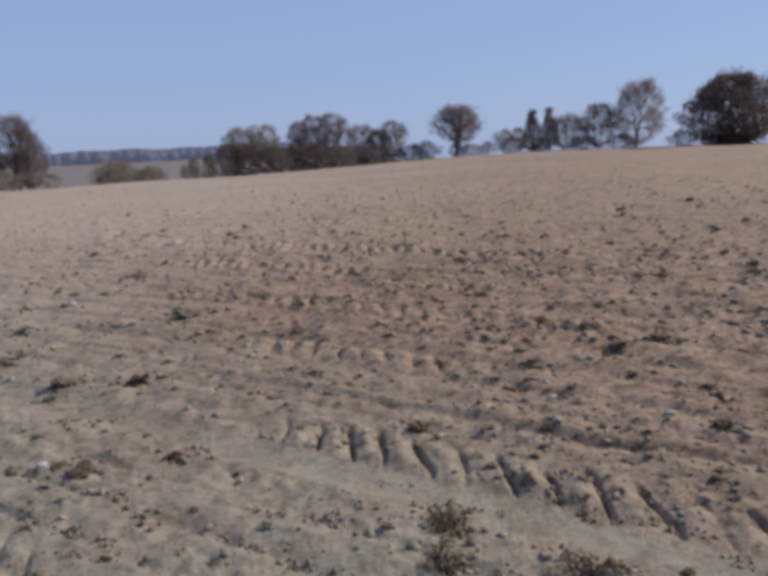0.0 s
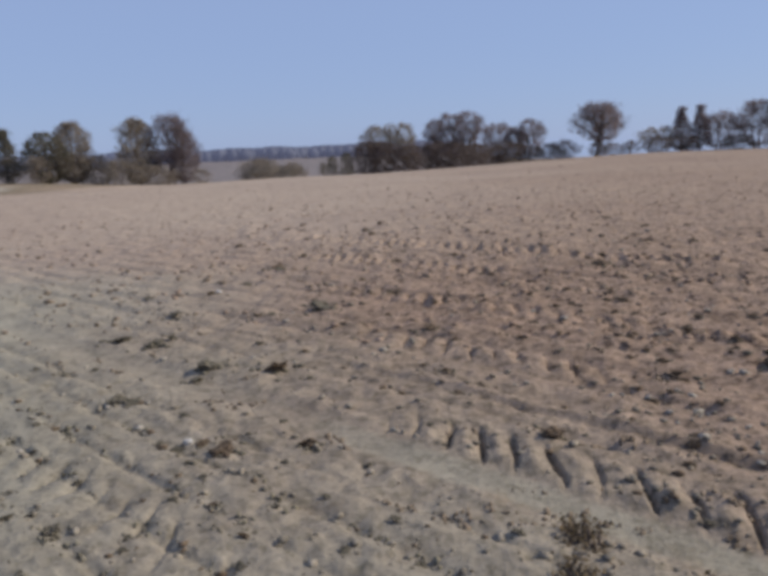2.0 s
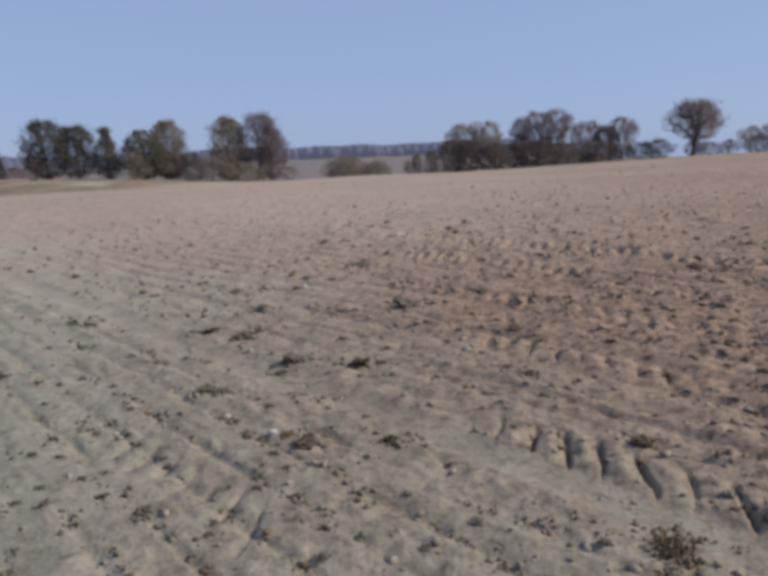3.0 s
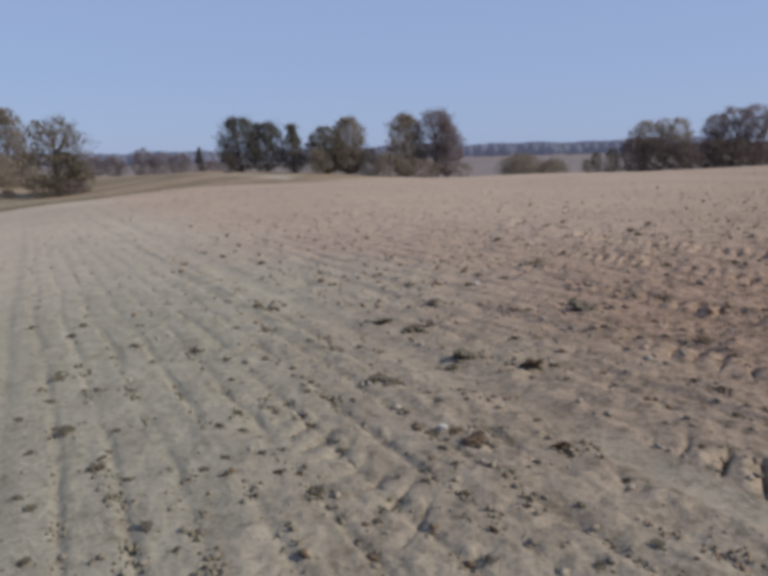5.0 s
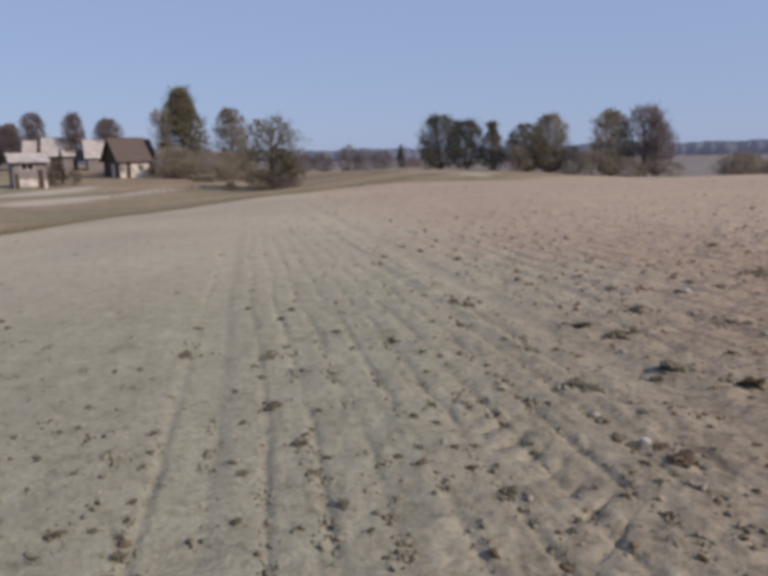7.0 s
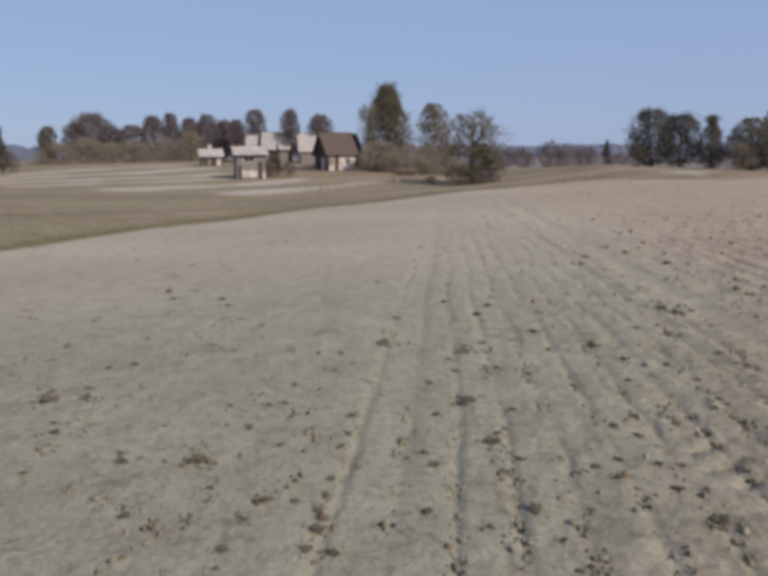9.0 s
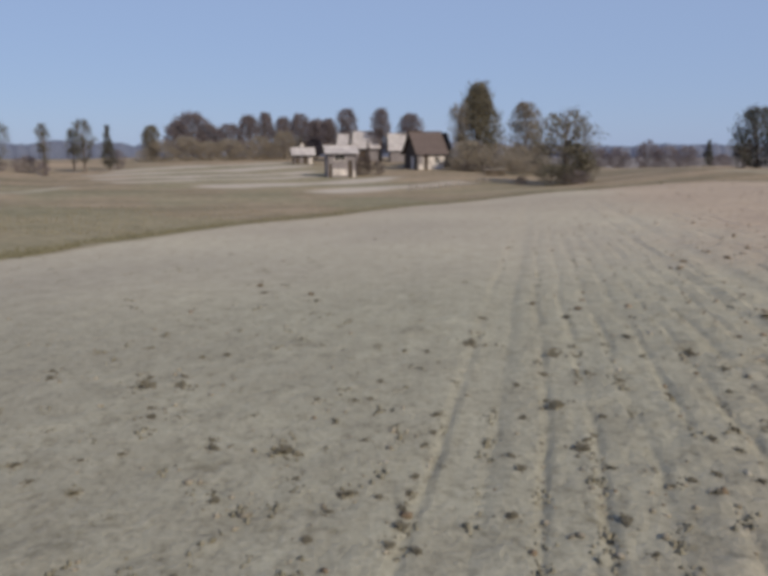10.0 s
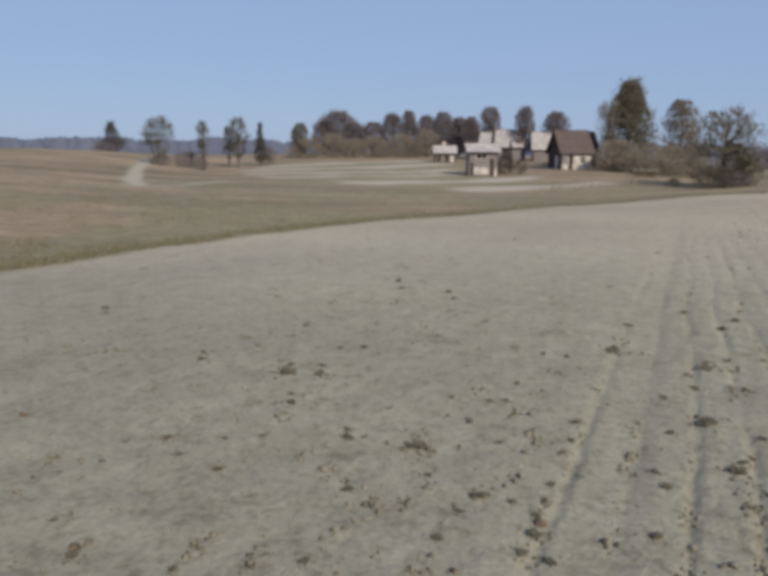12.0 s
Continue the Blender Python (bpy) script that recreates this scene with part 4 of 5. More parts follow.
boxes("window_shutter", GREYBOARD, cottage, (-1.9, -1.25, -2.56, -2.503, 0.75, 1.75), (-1.85, -1.3, -2.575, -2.562, 0.8, 1.7), label="closed grey window shutter")
gabled("outhouse", -97.6, 44.6, 88, 4.2, 4.2, 2.1, 2.6, DARKWOOD, OLDTHATCH, "dark old outhouse with blackened roof behind the cottage")
gabled("barn", -118.2, 42.0, 66, 4.2, 5.0, 2.4, 2.5, GREYBOARD, SHEETROOF, "grey timber barn with a pale patched roof", (
    ("door", -0.6, 0.0, 1.3, 2.0),))
gabled("store_shed", -114.2, 45.9, 72, 2.6, 4.0, 2.2, 2.4, GREYBOARD, SHEETROOF, "small timber store with a pale sheet roof")
gabled("store_shed", -117.9, 37.7, 64, 1.3, 3.0, 2.9, 1.6, LIME, SHEETROOF, "narrow whitewashed store beside the barn")
shed = gabled("garden_shed", -83.6, 26.2, 80, 3.4, 3.0, 2.95, 0.7, GREYBOARD, SHEETROOF, "grey garden shed with pale roof and whitewashed lower boards", (
    ("door", -1.4, 0.0, 0.5, 1.6), ("window", -0.22, 2.05, 1.15, 0.6), ("door", 1.0, 0.0, 0.5, 2.0)))
for k in range(6):
    boxes("lower_board", LIME, shed, (-1.05 + 0.29 * k, -0.775 + 0.29 * k, -1.55, -1.505, 0.25 + 0.02 * (k % 2), 1.05 - 0.03 * (k % 3)), label="whitewashed board")
boxes("lower_board", LIME, shed, (1.3, 1.6, -1.55, -1.505, 0.02, 0.9), label="whitewashed board")
far_shed = gabled("far_shed", -111.6, 28.9, 80, 3.1, 2.4, 1.6, 0.85, DARKWOOD, SHEETROOF, "small dark shed with pale roof and chimney among bushes", (
    ("door", -0.9, 0.0, 0.6, 1.4), ("door", 0.3, 0.0, 0.7, 1.3)), True, GREYBOARD)
boxes("lower_board", LIME, far_shed, (0.85, 1.4, -1.25, -1.205, 0.05, 1.0), label="whitewashed board")


def fence(x0, y0, x1, y1, count, label):
    thing = new("garden_fence")
    thing.location = (x0, y0, 0)
    zs = []
    for k in range(count):
        f = k / (count - 1)
        x, y = (x1 - x0) * f, (y1 - y0) * f
        z = ground_z(x0 + x, y0 + y)
        zs.append((x, y, z))
        rng = random.Random(k)
        v, fc = tube([(x, y, z - 0.1), (x + rng.uniform(-.04, .04), y + rng.uniform(-.04, .04), z + rng.uniform(0.32, 0.55))], [0.075, 0.06], 7)
        part("post", v, fc, PALEWOOD, thing)
    for lift in (0.16, 0.32):
        v, fc = tube([(a, b, c + lift) for a, b, c in zs], [0.025] * count, 5)
        part("rail", v, fc, TIMBER, thing)
    return tagged(thing, label, "fence")


fence(-58.6, 24.6, -65.5, 36.0, 12, "low garden fence with bleached round wooden posts")



def woodpile(x, y, turn):
    """Split logs stacked in three layers, with bleached boards laid over them."""
    thing = new("woodpile")
    thing.matrix_world = pose(x, y, ground_z(x, y) - 0.02, 0, 0, turn)
    rng = random.Random(9)
    for layer in range(3):
        for k in range(9 - layer % 2):
            r = 0.125 + rng.uniform(-0.015, 0.012)
            cx, cz = -1.08 + 0.27 * k + 0.135 * (layer % 2), 0.13 + 0.225 * layer
            half = 0.5 + rng.uniform(-0.05, 0.05)
            v, f = tube([(cx, -half, cz), (cx + rng.uniform(-.02, .02), 0, cz), (cx, half, cz)], [r, r * 1.03, r * 0.96], 8)
            log = part("log", v, f, BARK, thing)
            end, fe = tube([(cx, -half - 0.004, cz), (cx, -half + 0.02, cz)], [r * 0.9, r * 0.9], 8)
            cap = [(7, 6, 5, 4), (7, 4, 3, 0), (3, 2, 1, 0)]
            part("cut_end", end, fe + cap, TIMBER, log, "weathered sawn log end")
    for k in range(3):
        boxes("cover_board", PALEWOOD, thing, (-1.35, 1.35, -0.55 + 0.36 * k, -0.22 + 0.36 * k, 0.715 + 0.02 * k, 0.755 + 0.02 * k), label="bleached cover board")
    return tagged(thing, "low stack of brown logs under bleached boards", "woodpile")


woodpile(-76.0, 43.0, 64)

# ---- things on the field ----


def lump_mesh(name, seed, mat, flat=0.7, rough=0.35):
    rng = random.Random(seed)
    bm = bmesh.new()
    bmesh.ops.create_icosphere(bm, subdivisions=3, radius=0.5)
    off = Vector((rng.uniform(0, 50), rng.uniform(0, 50), rng.uniform(0, 50)))
    for v in bm.verts:
        k = 1 + rough * noise.noise(v.co * 3.1 + off) + rough * 0.7 * noise.noise(v.co * 7.3 + off) + rough * 0.45 * noise.noise(v.co * 15 + off)
        v.co *= k
        v.co.z *= flat
    me = bpy.data.meshes.new(name)
    bm.to_mesh(me)
    bm.free()
    me.materials.append(mat)
    return me


CLOD_MESHES = [lump_mesh("soil_clod", 40 + k, CLOD, 0.5, 0.75) for k in range(8)]
DRY_MESHES = [lump_mesh("soil_clod", 60 + k, DRYCLOD, 0.42, 0.8) for k in range(8)]


def clods(where, rows):
    """Big clods: x, y, width."""
    for x, y, s in rows:
        rng = random.Random(int(x * 1000) * 31 + int(y * 1000))
        s = max(s * 0.9, 0.04)
        CLOD_SPOTS.append((x, y, s))
        dry = not where.startswith("rough")
        s *= 0.8 if where == "smooth seedbed" else 1
        ob = new("soil_clod", (DRY_MESHES if dry else CLOD_MESHES)[rng.randrange(8)])
        ob.matrix_world = pose(x, y, ground_z(x, y) + 0.16 * s, rng.uniform(-20, 20), rng.uniform(-20, 20), rng.uniform(0, 360)) @ Matrix.Diagonal(
            (s * rng.uniform(0.95, 1.25), s * rng.uniform(0.8, 1.0), s * rng.uniform(0.75, 1.0), 1))
        tagged(ob, "damp clod of earth on the " + where, "clod", "clods on the field")


CLOD_SPOTS = []
clods('rough field by wheel tracks', [
    (0.14, 4.12, 0.14), (1.89, 3.88, 0.11), (-0.9, 6.75, 0.13), (-0.6, 5.29, 0.08), (-0.47, 4.82, 0.06), (-1.63, 8.63, 0.11), (1.06, 5.17, 0.1),
    (0.83, 4.79, 0.06), (1.63, 5.9, 0.08), (1.78, 5.48, 0.16), (2.19, 5.65, 0.19), (-1.99, 5.36, 0.18), (1.4, 6.5, 0.07), (-1.41, 7.22, 0.07),
    (7.26, 19.58, 0.17), (7.2, 17.07, 0.18), (1.55, 3.25, 0.05), (1.12, 2.55, 0.04), (2.11, 4.46, 0.09), (4.86, 14.84, 0.15), (0.91, 4.01, 0.07),
    (4.26, 8.25, 0.15), (1.04, 10.23, 0.19), (2.35, 14.66, 0.12), (-1.8, 3.79, 0.14), (-1.98, 3.9, 0.08), (-1.56, 8.52, 0.12), (-1.31, 3.94, 0.11),
    (-1.29, 2.85, 0.03), (-1.57, 3.12, 0.05)])
clods('tilled rows', [
    (-2.25, 7.65, 0.22), (-2.62, 5.42, 0.17), (-2.75, 7.39, 0.08), (-2.12, 3.84, 0.08), (-2.28, 2.83, 0.1), (-3.92, 5.34, 0.08), (-2.99, 4.62, 0.1),
    (-2.84, 4.59, 0.1), (-3.99, 6.4, 0.15), (-3.53, 6.21, 0.17), (-3.44, 6.4, 0.1), (-2.61, 5.18, 0.1), (-3.69, 10.44, 0.14), (-3.77, 9.28, 0.11),
    (-3.95, 7.45, 0.13), (-2.36, 7.84, 0.14), (-2.46, 6.21, 0.07), (-3.04, 3.74, 0.05), (-3.48, 3.57, 0.06)])
clods('tilled rows', [
    (-2.84, 2.77, 0.05), (-2.5, 2.08, 0.04),
    (-3.34, 2.51, 0.05), (-3.68, 1.46, 0.04), (-3.19, 1.18, 0.06), (-3.24, 0.73, 0.05), (-3.83, 0.39, 0.06), (-3.54, 2.05, 0.06), (-3.07, 1.71, 0.06),
    (-3.65, 2.54, 0.09), (-2.6, 2.93, 0.06), (-2.81, 2.18, 0.06), (-3.15, 0.12, 0.04), (-3.62, 1.04, 0.08), (-4.19, -0.3, 0.05), (-3.35, -0.87, 0.06)])
clods('smooth seedbed', [
    (-5.96, 6.66, 0.12), (-5.68, 6.61, 0.14), (-5.07, 5.75, 0.11), (-4.93, 8.62, 0.1), (-5.11, 4.77, 0.12), (-5.64, 3.68, 0.13), (-4.38, 2.84, 0.13),
    (-6.37, 3.21, 0.14), (-5.49, 1.94, 0.06), (-4.57, 2.01, 0.06), (-4.27, 1.84, 0.06), (-4.36, 0.88, 0.14), (-4.98, 2.89, 0.06), (-6.19, 0.18, 0.15),
    (-6.09, 0.43, 0.12), (-9.47, 2.51, 0.08), (-4.74, -0.64, 0.07), (-6.73, -0.58, 0.1), (-4.6, 0.49, 0.08), (-5.36, 0.16, 0.09), (-9.19, -1.88, 0.08),
    (-10.56, 2.02, 0.09)])
clods('rough field by wheel tracks', [
    (-0.9, 8.18, 0.07), (-0.68, 8.03, 0.07), (-0.48, 7.92, 0.07), (0.05, 8.09, 0.07), (0.32, 7.58, 0.07), (0.08, 6.84, 0.06), (-0.63, 6.33, 0.06), (-0.82, 5.55, 0.05),
    (0.21, 5.46, 0.05), (0.88, 6.25, 0.06), (0.96, 5.91, 0.06), (1.14, 5.87, 0.06), (1.03, 5.62, 0.08), (1.07, 5.3, 0.08), (0.95, 4.85, 0.05), (1.21, 4.68, 0.05),
    (0.81, 5.72, 0.05), (-0.04, 6.28, 0.06), (1.05, 7.2, 0.07), (1.33, 7.24, 0.07), (1.44, 6.68, 0.06), (1.59, 6.95, 0.07), (0.87, 7.86, 0.07), (0.87, 7.24, 0.07),
    (0.93, 4.12, 0.06), (0.63, 4.32, 0.04), (0.48, 8.25, 0.07), (0.5, 7.7, 0.07), (3.19, 8.23, 0.12), (2.57, 7.51, 0.07), (2.92, 8.29, 0.08), (2.22, 7, 0.07)])
clods('rough field by wheel tracks', [
    (2.06, 6.96, 0.07), (2.22, 6.64, 0.06), (1.69, 6.1, 0.09), (1.82, 5.72, 0.09), (2.71, 5.32, 0.06), (1.71, 4.9, 0.07), (1.87, 4.92, 0.05), (2.12, 4.59, 0.07),
    (3.66, 7.98, 0.08), (2.9, 6.76, 0.07), (3.26, 6.48, 0.07), (3.09, 6.1, 0.06), (1.95, 4.03, 0.07), (1.46, 3.9, 0.04), (1.89, 3.53, 0.04), (1.6, 3.33, 0.04),
    (0.83, 3.78, 0.04), (1.2, 3.54, 0.04), (-2.92, 7.39, 0.07), (-2.47, 8.12, 0.08), (-1.8, 6.86, 0.06), (-1.61, 6.91, 0.06), (-1.92, 5.91, 0.06), (-2.02, 5.48, 0.05),
    (0.94, 8.25, 0.08), (1.03, 7.81, 0.11), (-0.88, 4.84, 0.05), (0.88, 6.67, 0.06)])
clods('rough field', [
    (-3.47, 15.73, 0.14), (-2.05, 12.2, 0.11), (-1.89, 10.73, 0.1), (-1.1, 11.53, 0.1), (-0.54, 9.74, 0.09), (0.94, 10.72, 0.1), (1.78, 8.97, 0.08), (3.07, 14.5, 0.13),
    (1.97, 12.28, 0.11), (2.71, 12.28, 0.11), (1.17, 11.14, 0.1), (1.21, 9.16, 0.08), (5.23, 16.03, 0.15), (3.48, 11.14, 0.1), (3.49, 9.74, 0.14), (4.52, 8.75, 0.14),
    (5.54, 12.01, 0.12), (4.54, 11.85, 0.11), (4.6, 9.74, 0.1), (-5.67, 13.71, 0.13), (-3.81, 10.69, 0.16), (-4.28, 9.53, 0.09), (-4.06, 8.74, 0.09), (-3.09, 9.56, 0.09),
    (-3.76, 11.93, 0.11), (-4.77, 12.93, 0.12), (1.78, 16.49, 0.15), (2, 13.5, 0.12), (-0.43, 9.41, 0.09), (-3.14, 14.77, 0.14), (-2.17, 9.43, 0.09), (-7.95, 4.93, 0.08)])
clods('rough field', [
    (-7.37, 5.2, 0.08), (-8.73, 9.96, 0.12), (-10.16, 9.46, 0.12), (-10, 2.58, 0.09), (-11.32, 2.12, 0.1), (-9.55, -1.96, 0.09)])
clods('tilled rows', [
    (0.78, 3.14, 0.03), (1.56, 3.07, 0.03), (-0.05, 2.94, 0.03), (-2.31, 4.33, 0.05), (-1.73, 4.05, 0.04), (-1.58, 4.29, 0.04), (-1.01, 3.27, 0.03), (-1.23, 3.12, 0.03),
    (-0.79, 2.76, 0.03), (-0.45, 2.72, 0.03), (-0.61, 3.04, 0.03), (-0.88, 3.66, 0.04), (-1.75, 3.43, 0.04), (-1.65, 5.14, 0.05), (-4.55, 4.6, 0.06), (-4.28, 5.47, 0.06),
    (-4.26, 4.79, 0.06), (-2.49, 2.98, 0.04), (-2.79, 3.2, 0.04), (-3.32, 4.16, 0.05), (-3.71, 5.48, 0.06), (-2.25, 3.86, 0.04), (-1.93, 3.62, 0.04), (-1.9, 3.32, 0.04),
    (-1.8, 3.16, 0.04), (-1.82, 2.7, 0.03), (-1.85, 2.81, 0.03), (-2.49, 3.38, 0.04), (-1.36, 3.66, 0.04), (-1.21, 2.61, 0.03), (-0.6, 4.25, 0.04), (-5.87, 4.7, 0.07)])
clods('tilled rows', [
    (-4.23, 3.73, 0.05), (-4.1, 4.17, 0.05), (-3.02, 2.97, 0.04), (-3.02, 2.78, 0.04), (-3.41, 3.31, 0.05), (-3.23, 3.34, 0.04), (-3.26, 3.71, 0.05), (-2.86, 3.1, 0.04),
    (-5.25, 4.36, 0.06), (-5.81, 3.79, 0.06), (-5.14, 3.26, 0.06), (-4.57, 2.9, 0.05), (-4.08, 1.7, 0.04), (-4.28, 2.52, 0.05), (-3.73, 2.1, 0.04), (-3.75, 2.66, 0.04),
    (-4.06, 3.01, 0.05), (-4.7, 3.67, 0.06), (-7.09, 4.85, 0.08), (-4.98, 3.57, 0.06), (-3.02, 2.64, 0.04), (-7.42, 3.93, 0.08), (-3.83, 2.76, 0.04), (-3.05, 1.06, 0.03),
    (-2.96, 1.16, 0.03), (-3.52, 1.19, 0.04), (-3.5, 1.35, 0.04), (-3.36, 1.25, 0.04)])
clods('smooth seedbed', [
    (-6.24, 2.69, 0.06), (-6.34, 2.5, 0.06), (-7, 0.94, 0.07), (-6.99, 0.71, 0.06), (-6.36, 0.48, 0.06), (-5.58, 0.17, 0.05), (-3.93, 0.4, 0.04), (-3.95, 0.85, 0.04),
    (-4.68, -0.28, 0.04), (-5.09, 1.71, 0.05), (-5.24, 1.34, 0.05), (-4.7, 1.32, 0.05), (-4.31, 1.39, 0.04), (-6.98, -0.58, 0.06), (-6.45, 0.21, 0.06), (-4.73, 0.5, 0.05),
    (-4.44, -0.54, 0.04), (-4.7, -0.05, 0.04), (-3.48, 0.91, 0.04), (-5.12, 1.59, 0.05), (-3.17, -0.43, 0.03), (-3.14, -0.11, 0.03)])


def crumbs(name, count, lo, hi, r0, r1, seed, mat, label, keep, inner=None):
    """Loose crumbs of earth, too many to count."""
    rng = np.random.default_rng(seed)
    bm = bmesh.new()
    bmesh.ops.create_icosphere(bm, subdivisions=1, radius=0.5)
    bv = np.array([v.co[:] for v in bm.verts])
    bf = np.array([[v.index for v in f.verts] for f in bm.faces])
    bm.free()
    a = np.radians(rng.uniform(-42, 122, count))
    r = r0 * (r1 / r0) ** rng.uniform(0, 1, count)
    x, y = -r * np.sin(a), r * np.cos(a)
    v_row = -UX * y + UY * x
    line = np.round((v_row + 0.72) / 0.31) * 0.31 - 0.72 + rng.normal(0, 0.03, count)     # many lie along the rows
    shift = np.where((v_row > -1.0) & (v_row < 2.6) & (rng.uniform(0, 1, count) < 0.7), line - v_row, 0)
    x, y, v_row = x + UY * shift, y - UX * shift, v_row + shift
    ok = (in_field(x, y) > 0.9) & (np.abs(v_row + 0.49) > 0.14) & (rng.uniform(0, 1, count) < keep + (1 - keep) * step01(-1.2, 3.2, v_row))
    ok &= np.abs(v_row - 2.86) > 0.18
    if inner is not None:
        ok &= v_row > inner + 5.0 * rng.uniform(0, 1, count) ** 1.5
    ok &= rng.uniform(0, 1, count) < 0.3 + 0.7 * step01(-0.2, 0.5, grain(x / 0.8, y / 0.8, 40))       # they lie in patches
    x, y, r = x[ok], y[ok], r[ok]
    n = len(x)
    s = lo * (hi / lo) ** (rng.uniform(0, 1, n) ** 2.2)
    z = height(x, y) + micro(x, y) + 0.15 * s
    shape = bv[None] * (1 + rng.normal(0, 0.32, (n, len(bv), 1))) * np.array([1, 1, 0.6]) * s[:, None, None]
    t = rng.uniform(0, 2 * math.pi, n)
    c, q = np.cos(t)[:, None], np.sin(t)[:, None]
    px, py = shape[:, :, 0] * c * 1.3 - shape[:, :, 1] * q, shape[:, :, 0] * q * 1.3 + shape[:, :, 1] * c
    verts = np.stack([px + x[:, None], py + y[:, None], shape[:, :, 2] + z[:, None]], -1).reshape(-1, 3)
    faces = (bf[None] + (np.arange(n) * len(bv))[:, None, None]).reshape(-1, 3)
    return tagged(part(name, verts, faces, mat), label, "soil", kind="stuff")


def crumb_heaps(name, count, seed, mat, label, v0, v1):
    """Little drawn-out heaps of crumbs, each of about a dozen."""
    rng = np.random.default_rng(seed)
    a, r = np.radians(rng.uniform(-40, 120, count * 2)), 2.8 * 11 ** rng.uniform(0, 1, count * 2)
    cx, cy = -r * np.sin(a), r * np.cos(a)
    row = -UX * cy + UY * cx
    ok = (row > v0) & (row < v1) & (in_field(cx, cy) > 0.9)
    cx, cy, row = cx[ok][:count], cy[ok][:count], row[ok][:count]
    lined = (row > -1.0) & (row < 2.5) & (rng.uniform(0, 1, len(cx)) < 0.8)       # most lie in the furrows
    shift = np.where(lined, np.round((row + 0.72) / 0.31) * 0.31 - 0.72 + rng.normal(0, 0.02, len(cx)) - row, 0)
    cx, cy = cx + UY * shift, cy - UX * shift
    per = 8
    n = len(cx) * per
    t = np.repeat(rng.uniform(-0.5, 0.9, len(cx)) * np.where(lined, 0.25, 1) + math.atan2(UY, UX), per)
    wide = np.repeat(rng.uniform(0.025, 0.075, len(cx)), per)
    p, q = rng.normal(0, 1, n) * wide, rng.normal(0, 1, n) * wide * 0.4
    x, y = np.repeat(cx, per) + p * np.cos(t) - q * np.sin(t), np.repeat(cy, per) + p * np.sin(t) + q * np.cos(t)
    s = wide * rng.uniform(0.25, 0.75, n)
    corner = np.array([(1, 0, -0.4), (-0.5, 0.87, -0.4), (-0.5, -0.87, -0.4), (0.3, 0.2, 0.8), (-0.4, -0.1, 0.6)])
    tri = np.array([(0, 1, 3), (1, 4, 3), (1, 2, 4), (2, 0, 4), (0, 3, 4), (0, 2, 1)])
    shape = (corner[None] + rng.normal(0, 0.22, (n, 5, 3))) * s[:, None, None] * 0.5
    z = height(x, y) + micro(x, y) + 0.1 * s
    verts = (shape + np.stack([x, y, z], 1)[:, None]).reshape(-1, 3)
    faces = (tri[None] + (np.arange(n) * 5)[:, None, None]).reshape(-1, 3)
    return tagged(part(name, verts, faces, mat), label, "soil", kind="stuff")


crumbs("soil_crumbs", 15000, 0.012, 0.05, 2.0, 30, 1, CRUMB, "dry crumbs of earth scattered over the tilled field", 0.25)
crumbs("dark_crumbs", 3000, 0.013, 0.06, 2.2, 26, 2, CLOD, "small dark clods scattered over the tilled field", 0.08)
crumbs("far_clods", 4500, 0.035, 0.11, 8, 70, 3, FIELDCLOD, "brown clods scattered over the far field", 0.03)
crumbs("dark_far_clods", 420, 0.05, 0.15, 14, 60, 4, CLOD, "dark damp clods scattered over the far field", 0.03)
crumbs("pale_crumbs", 1600, 0.025, 0.07, 4, 40, 6, PALECLOD, "pale dry clods scattered over the tilled field", 0.03)
crumbs("field_lumps", 13000, 0.03, 0.085, 6, 30, 7, EARTHLUMP, "lumps of dry pinkish-brown earth over the rough field", 0.0, inner=4.2)
crumb_heaps("seedbed_heaps", 420, 11, LUMP, "small heaps of brown crumbs on the smooth seedbed", -30, 2.2)
crumb_heaps("track_heaps", 240, 12, FIELDCLOD, "small heaps of broken clods on the rough field", 2.2, 30)


def shed_crumbs(seed):
    """What has broken off the big clods and lies about them."""
    rng = np.random.default_rng(seed)
    spots = np.array(CLOD_SPOTS)
    per = 14
    n = len(spots) * per
    reach = np.repeat(spots[:, 2], per)
    x = np.repeat(spots[:, 0], per) + rng.normal(0, 0.75, n) * reach
    y = np.repeat(spots[:, 1], per) + rng.normal(0, 0.6, n) * reach
    s = reach * rng.uniform(0.1, 0.42, n)
    bm = bmesh.new()
    bmesh.ops.create_icosphere(bm, subdivisions=1, radius=0.5)
    bv, bf = np.array([v.co[:] for v in bm.verts]), np.array([[v.index for v in f.verts] for f in bm.faces])
    bm.free()
    z = height(x, y) + micro(x, y) + 0.12 * s
    shape = bv[None] * (1 + rng.normal(0, 0.25, (n, len(bv), 1))) * np.array([1.2, 0.9, 0.65]) * s[:, None, None]
    verts = (shape + np.stack([x, y, z], 1)[:, None]).reshape(-1, 3)
    faces = (bf[None] + (np.arange(n) * len(bv))[:, None, None]).reshape(-1, 3)
    return tagged(part("clod_crumbs", verts, faces, DRYCLOD), "crumbs broken off the clods on the field", "soil", kind="stuff")


shed_crumbs(15)


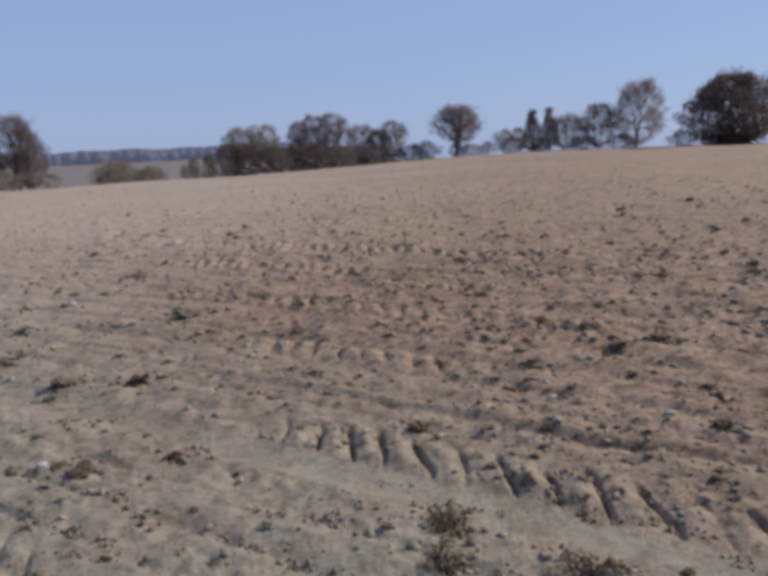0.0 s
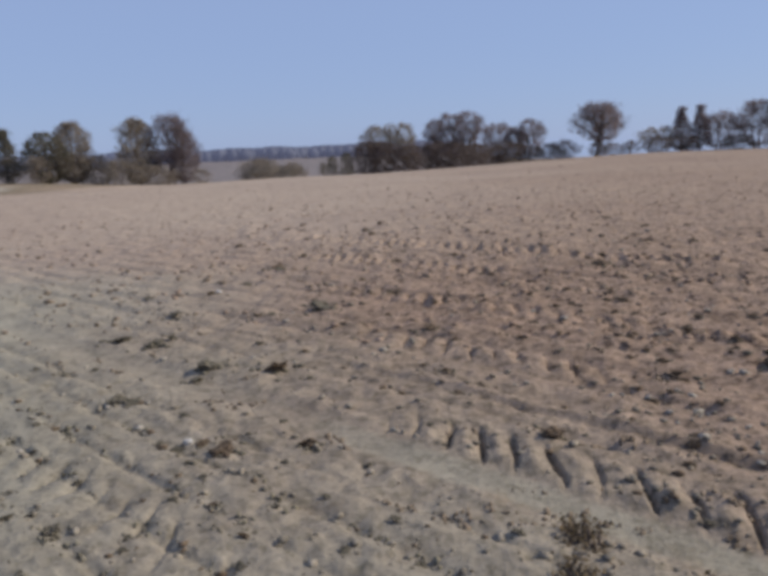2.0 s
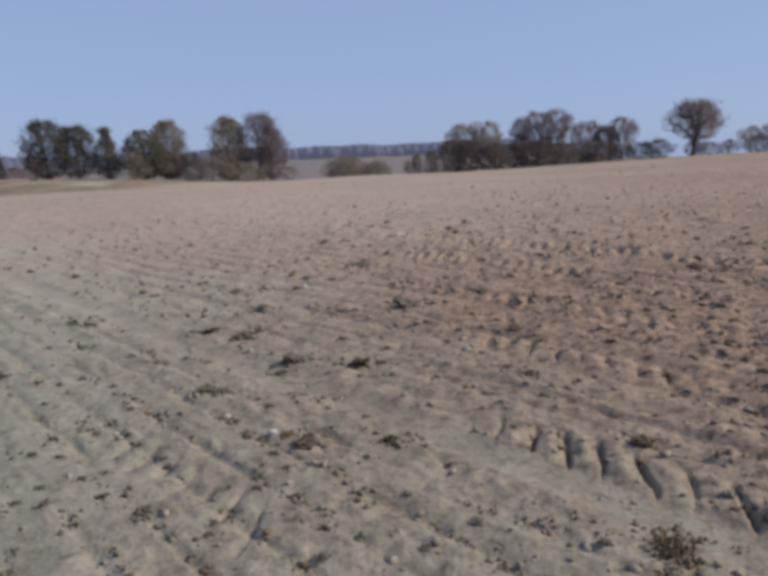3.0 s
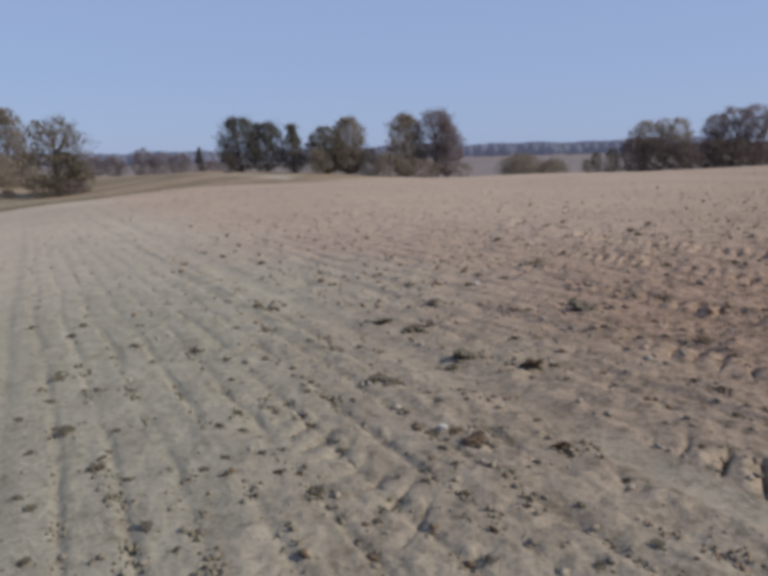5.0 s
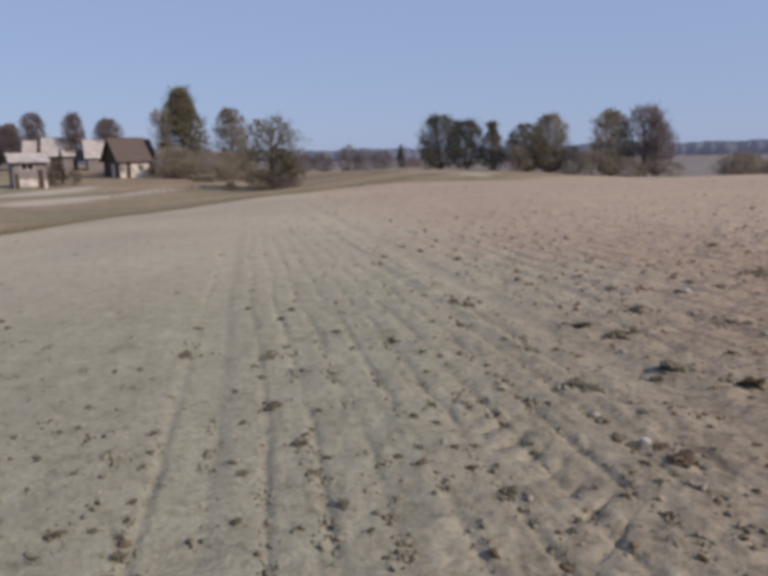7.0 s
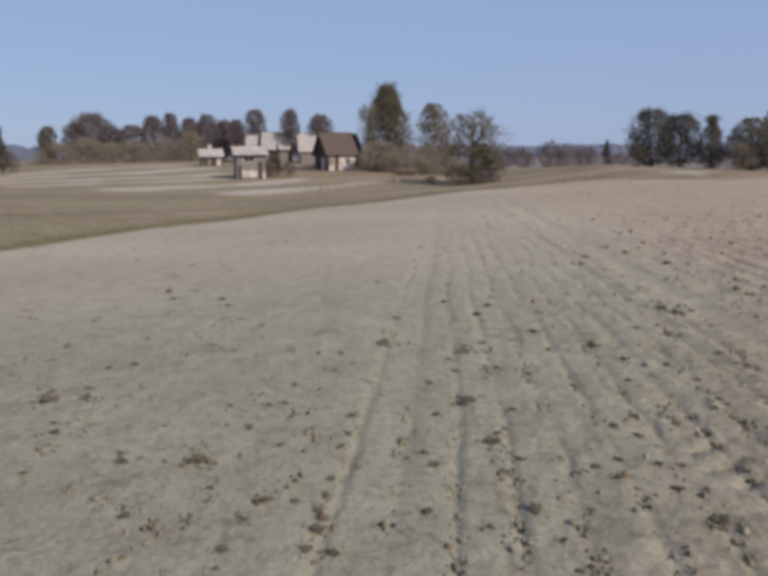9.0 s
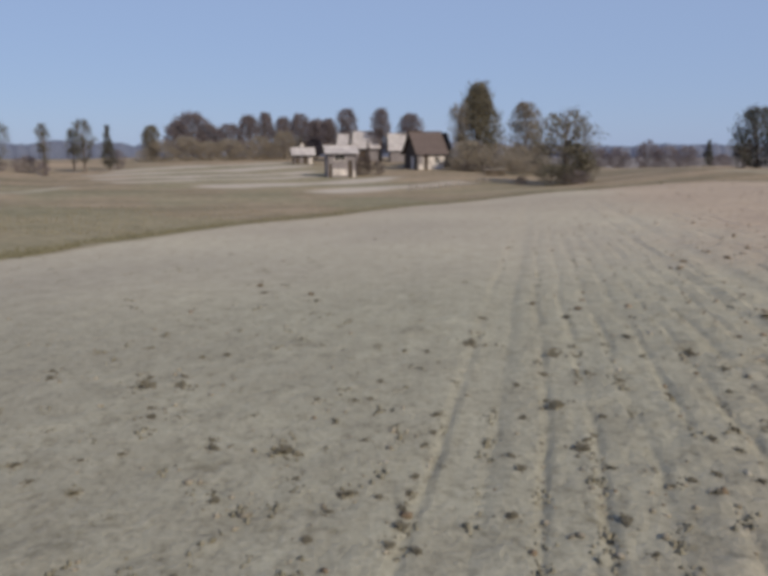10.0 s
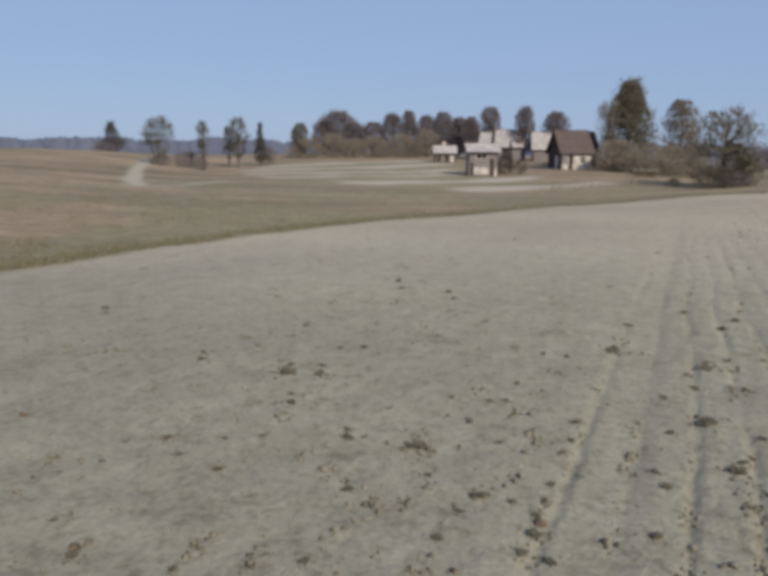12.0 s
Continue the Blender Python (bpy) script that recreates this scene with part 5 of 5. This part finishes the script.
def blades(name, spots, tall, per, mat, label, seed, wide=0.012):
    """Tufts of bent grass blades at the spots."""
    rng = np.random.default_rng(seed)
    n = len(spots) * per
    p = np.repeat(spots, per, 0) + np.concatenate([rng.normal(0, tall * 0.25, (n, 2)), np.zeros((n, 1))], 1)
    t = rng.uniform(0, 2 * math.pi, n)
    d = np.stack([np.cos(t), np.sin(t), np.zeros(n)], 1)
    s = np.stack([-np.sin(t), np.cos(t), np.zeros(n)], 1) * wide * rng.uniform(0.7, 1.5, (n, 1))
    h = tall * rng.uniform(0.5, 1.2, (n, 1))
    up = np.array([[0, 0, 1.0]])
    tip = p + up * h + d * h * rng.uniform(0.1, 0.7, (n, 1))
    mid = p + up * h * 0.55 + d * h * 0.12
    v = np.stack([p - s, p + s, mid + s * 0.8, tip, mid - s * 0.8], 1).reshape(-1, 3)
    k = np.arange(n)[:, None] * 5
    q = np.concatenate([k + np.array([[0, 1, 2]]), k + np.array([[0, 2, 4]]), k + np.array([[4, 2, 3]])])
    return tagged(part(name, v, q, mat), label, "grass", kind="stuff")


def meadow_spots(count, az0, az1, r0, r1, seed):
    rng = np.random.default_rng(seed)
    a, r = np.radians(rng.uniform(az0, az1, count)), r0 * (r1 / r0) ** rng.uniform(0, 1, count)
    x, y = -r * np.sin(a), r * np.cos(a)
    ok = (in_field(x, y) < 0.05) & (grain(x / 3, y / 3, 30) + 0.6 * grain(x / 1.1, y / 1.1, 31) > -0.25)
    x, y = x[ok], y[ok]
    return np.stack([x, y, height(x, y) - 0.01], 1)


blades("meadow_grass", meadow_spots(16000, 44, 124, 11, 42, 3), 0.045, 6, DRYGRASS, "short dry meadow grass along the field edge", 4, 0.02)


def margin_spots(count, az0, az1, seed):
    """A ragged line just outside the field's edge."""
    rng = np.random.default_rng(seed)
    az = rng.uniform(az0, az1, count)
    e = np.interp(az, [p[0] for p in EDGE], [p[1] for p in EDGE])
    r = e * (1.012 + np.abs(rng.normal(0, 0.045, count)))
    x, y = -r * np.sin(np.radians(az)), r * np.cos(np.radians(az))
    ok = (in_field(x, y) < 0.4) & (grain(x / 2.2, y / 2.2, 44) > -0.7)
    return np.stack([x[ok], y[ok], height(x[ok], y[ok]) - 0.01], 1)


blades("margin_grass", margin_spots(9000, 48, 124, 9), 0.055, 4, MARGIN, "ragged olive grass along the edge of the field", 10, 0.014)


def weed(x, y, wide, seed):
    """A clump of old stalks and withered leaves."""
    rng = np.random.default_rng(seed)
    thing = new("weed_clump")
    thing.location = (x, y, ground_z(x, y))
    ch = []
    tips = []
    for _ in range(24):
        a, b = rng.normal(0, wide * 0.26, 2), rng.normal(0, wide * 0.14, 2)
        h = rng.uniform(0.02, 0.065)
        ch.append(tube([(a[0], a[1], -0.02), (a[0] + b[0] * 0.4, a[1] + b[1] * 0.4, h * 0.6), (a[0] + b[0], a[1] + b[1], h)], [0.007, 0.006, 0.003], 5))
        tips.append((a[0] + b[0] * 0.6, a[1] + b[1] * 0.6, h * 0.6))
    v, f = join(ch)
    tagged(part("stem", v, f, BARK, thing), kind="stuff")
    v, f = leaf_cloud(rng, np.array(tips) * np.array([1.15, 1.15, 0.8]), 0.03, 190, 0.014)
    v[:, 2] = np.maximum(v[:, 2], 0.0)
    part("foliage", v, f, LEAF["rust"], thing)
    return tagged(thing, "clump of withered brown weeds in the tilled soil", "weeds", "weed clumps")


for k, (wx, wy, ww) in enumerate(((0.23, 2.95, 0.20), (0.78, 2.54, 0.32), (0.20, 2.66, 0.20))):
    weed(wx, wy, ww, 70 + k)
for sx, sy, ss in ((-2.07, 3.90, 0.06), (-4.00, 8.82, 0.085)):
    st = new("field_stone", lump_mesh("field_stone", int(sy * 10), STONE, 0.7, 0.25))
    st.matrix_world = pose(sx, sy, ground_z(sx, sy) + 0.2 * ss, 0, 0, 30) @ Matrix.Diagonal((ss, ss, ss, 1))
    tagged(st, "pale smooth stone lying in the tilled soil", "stone")
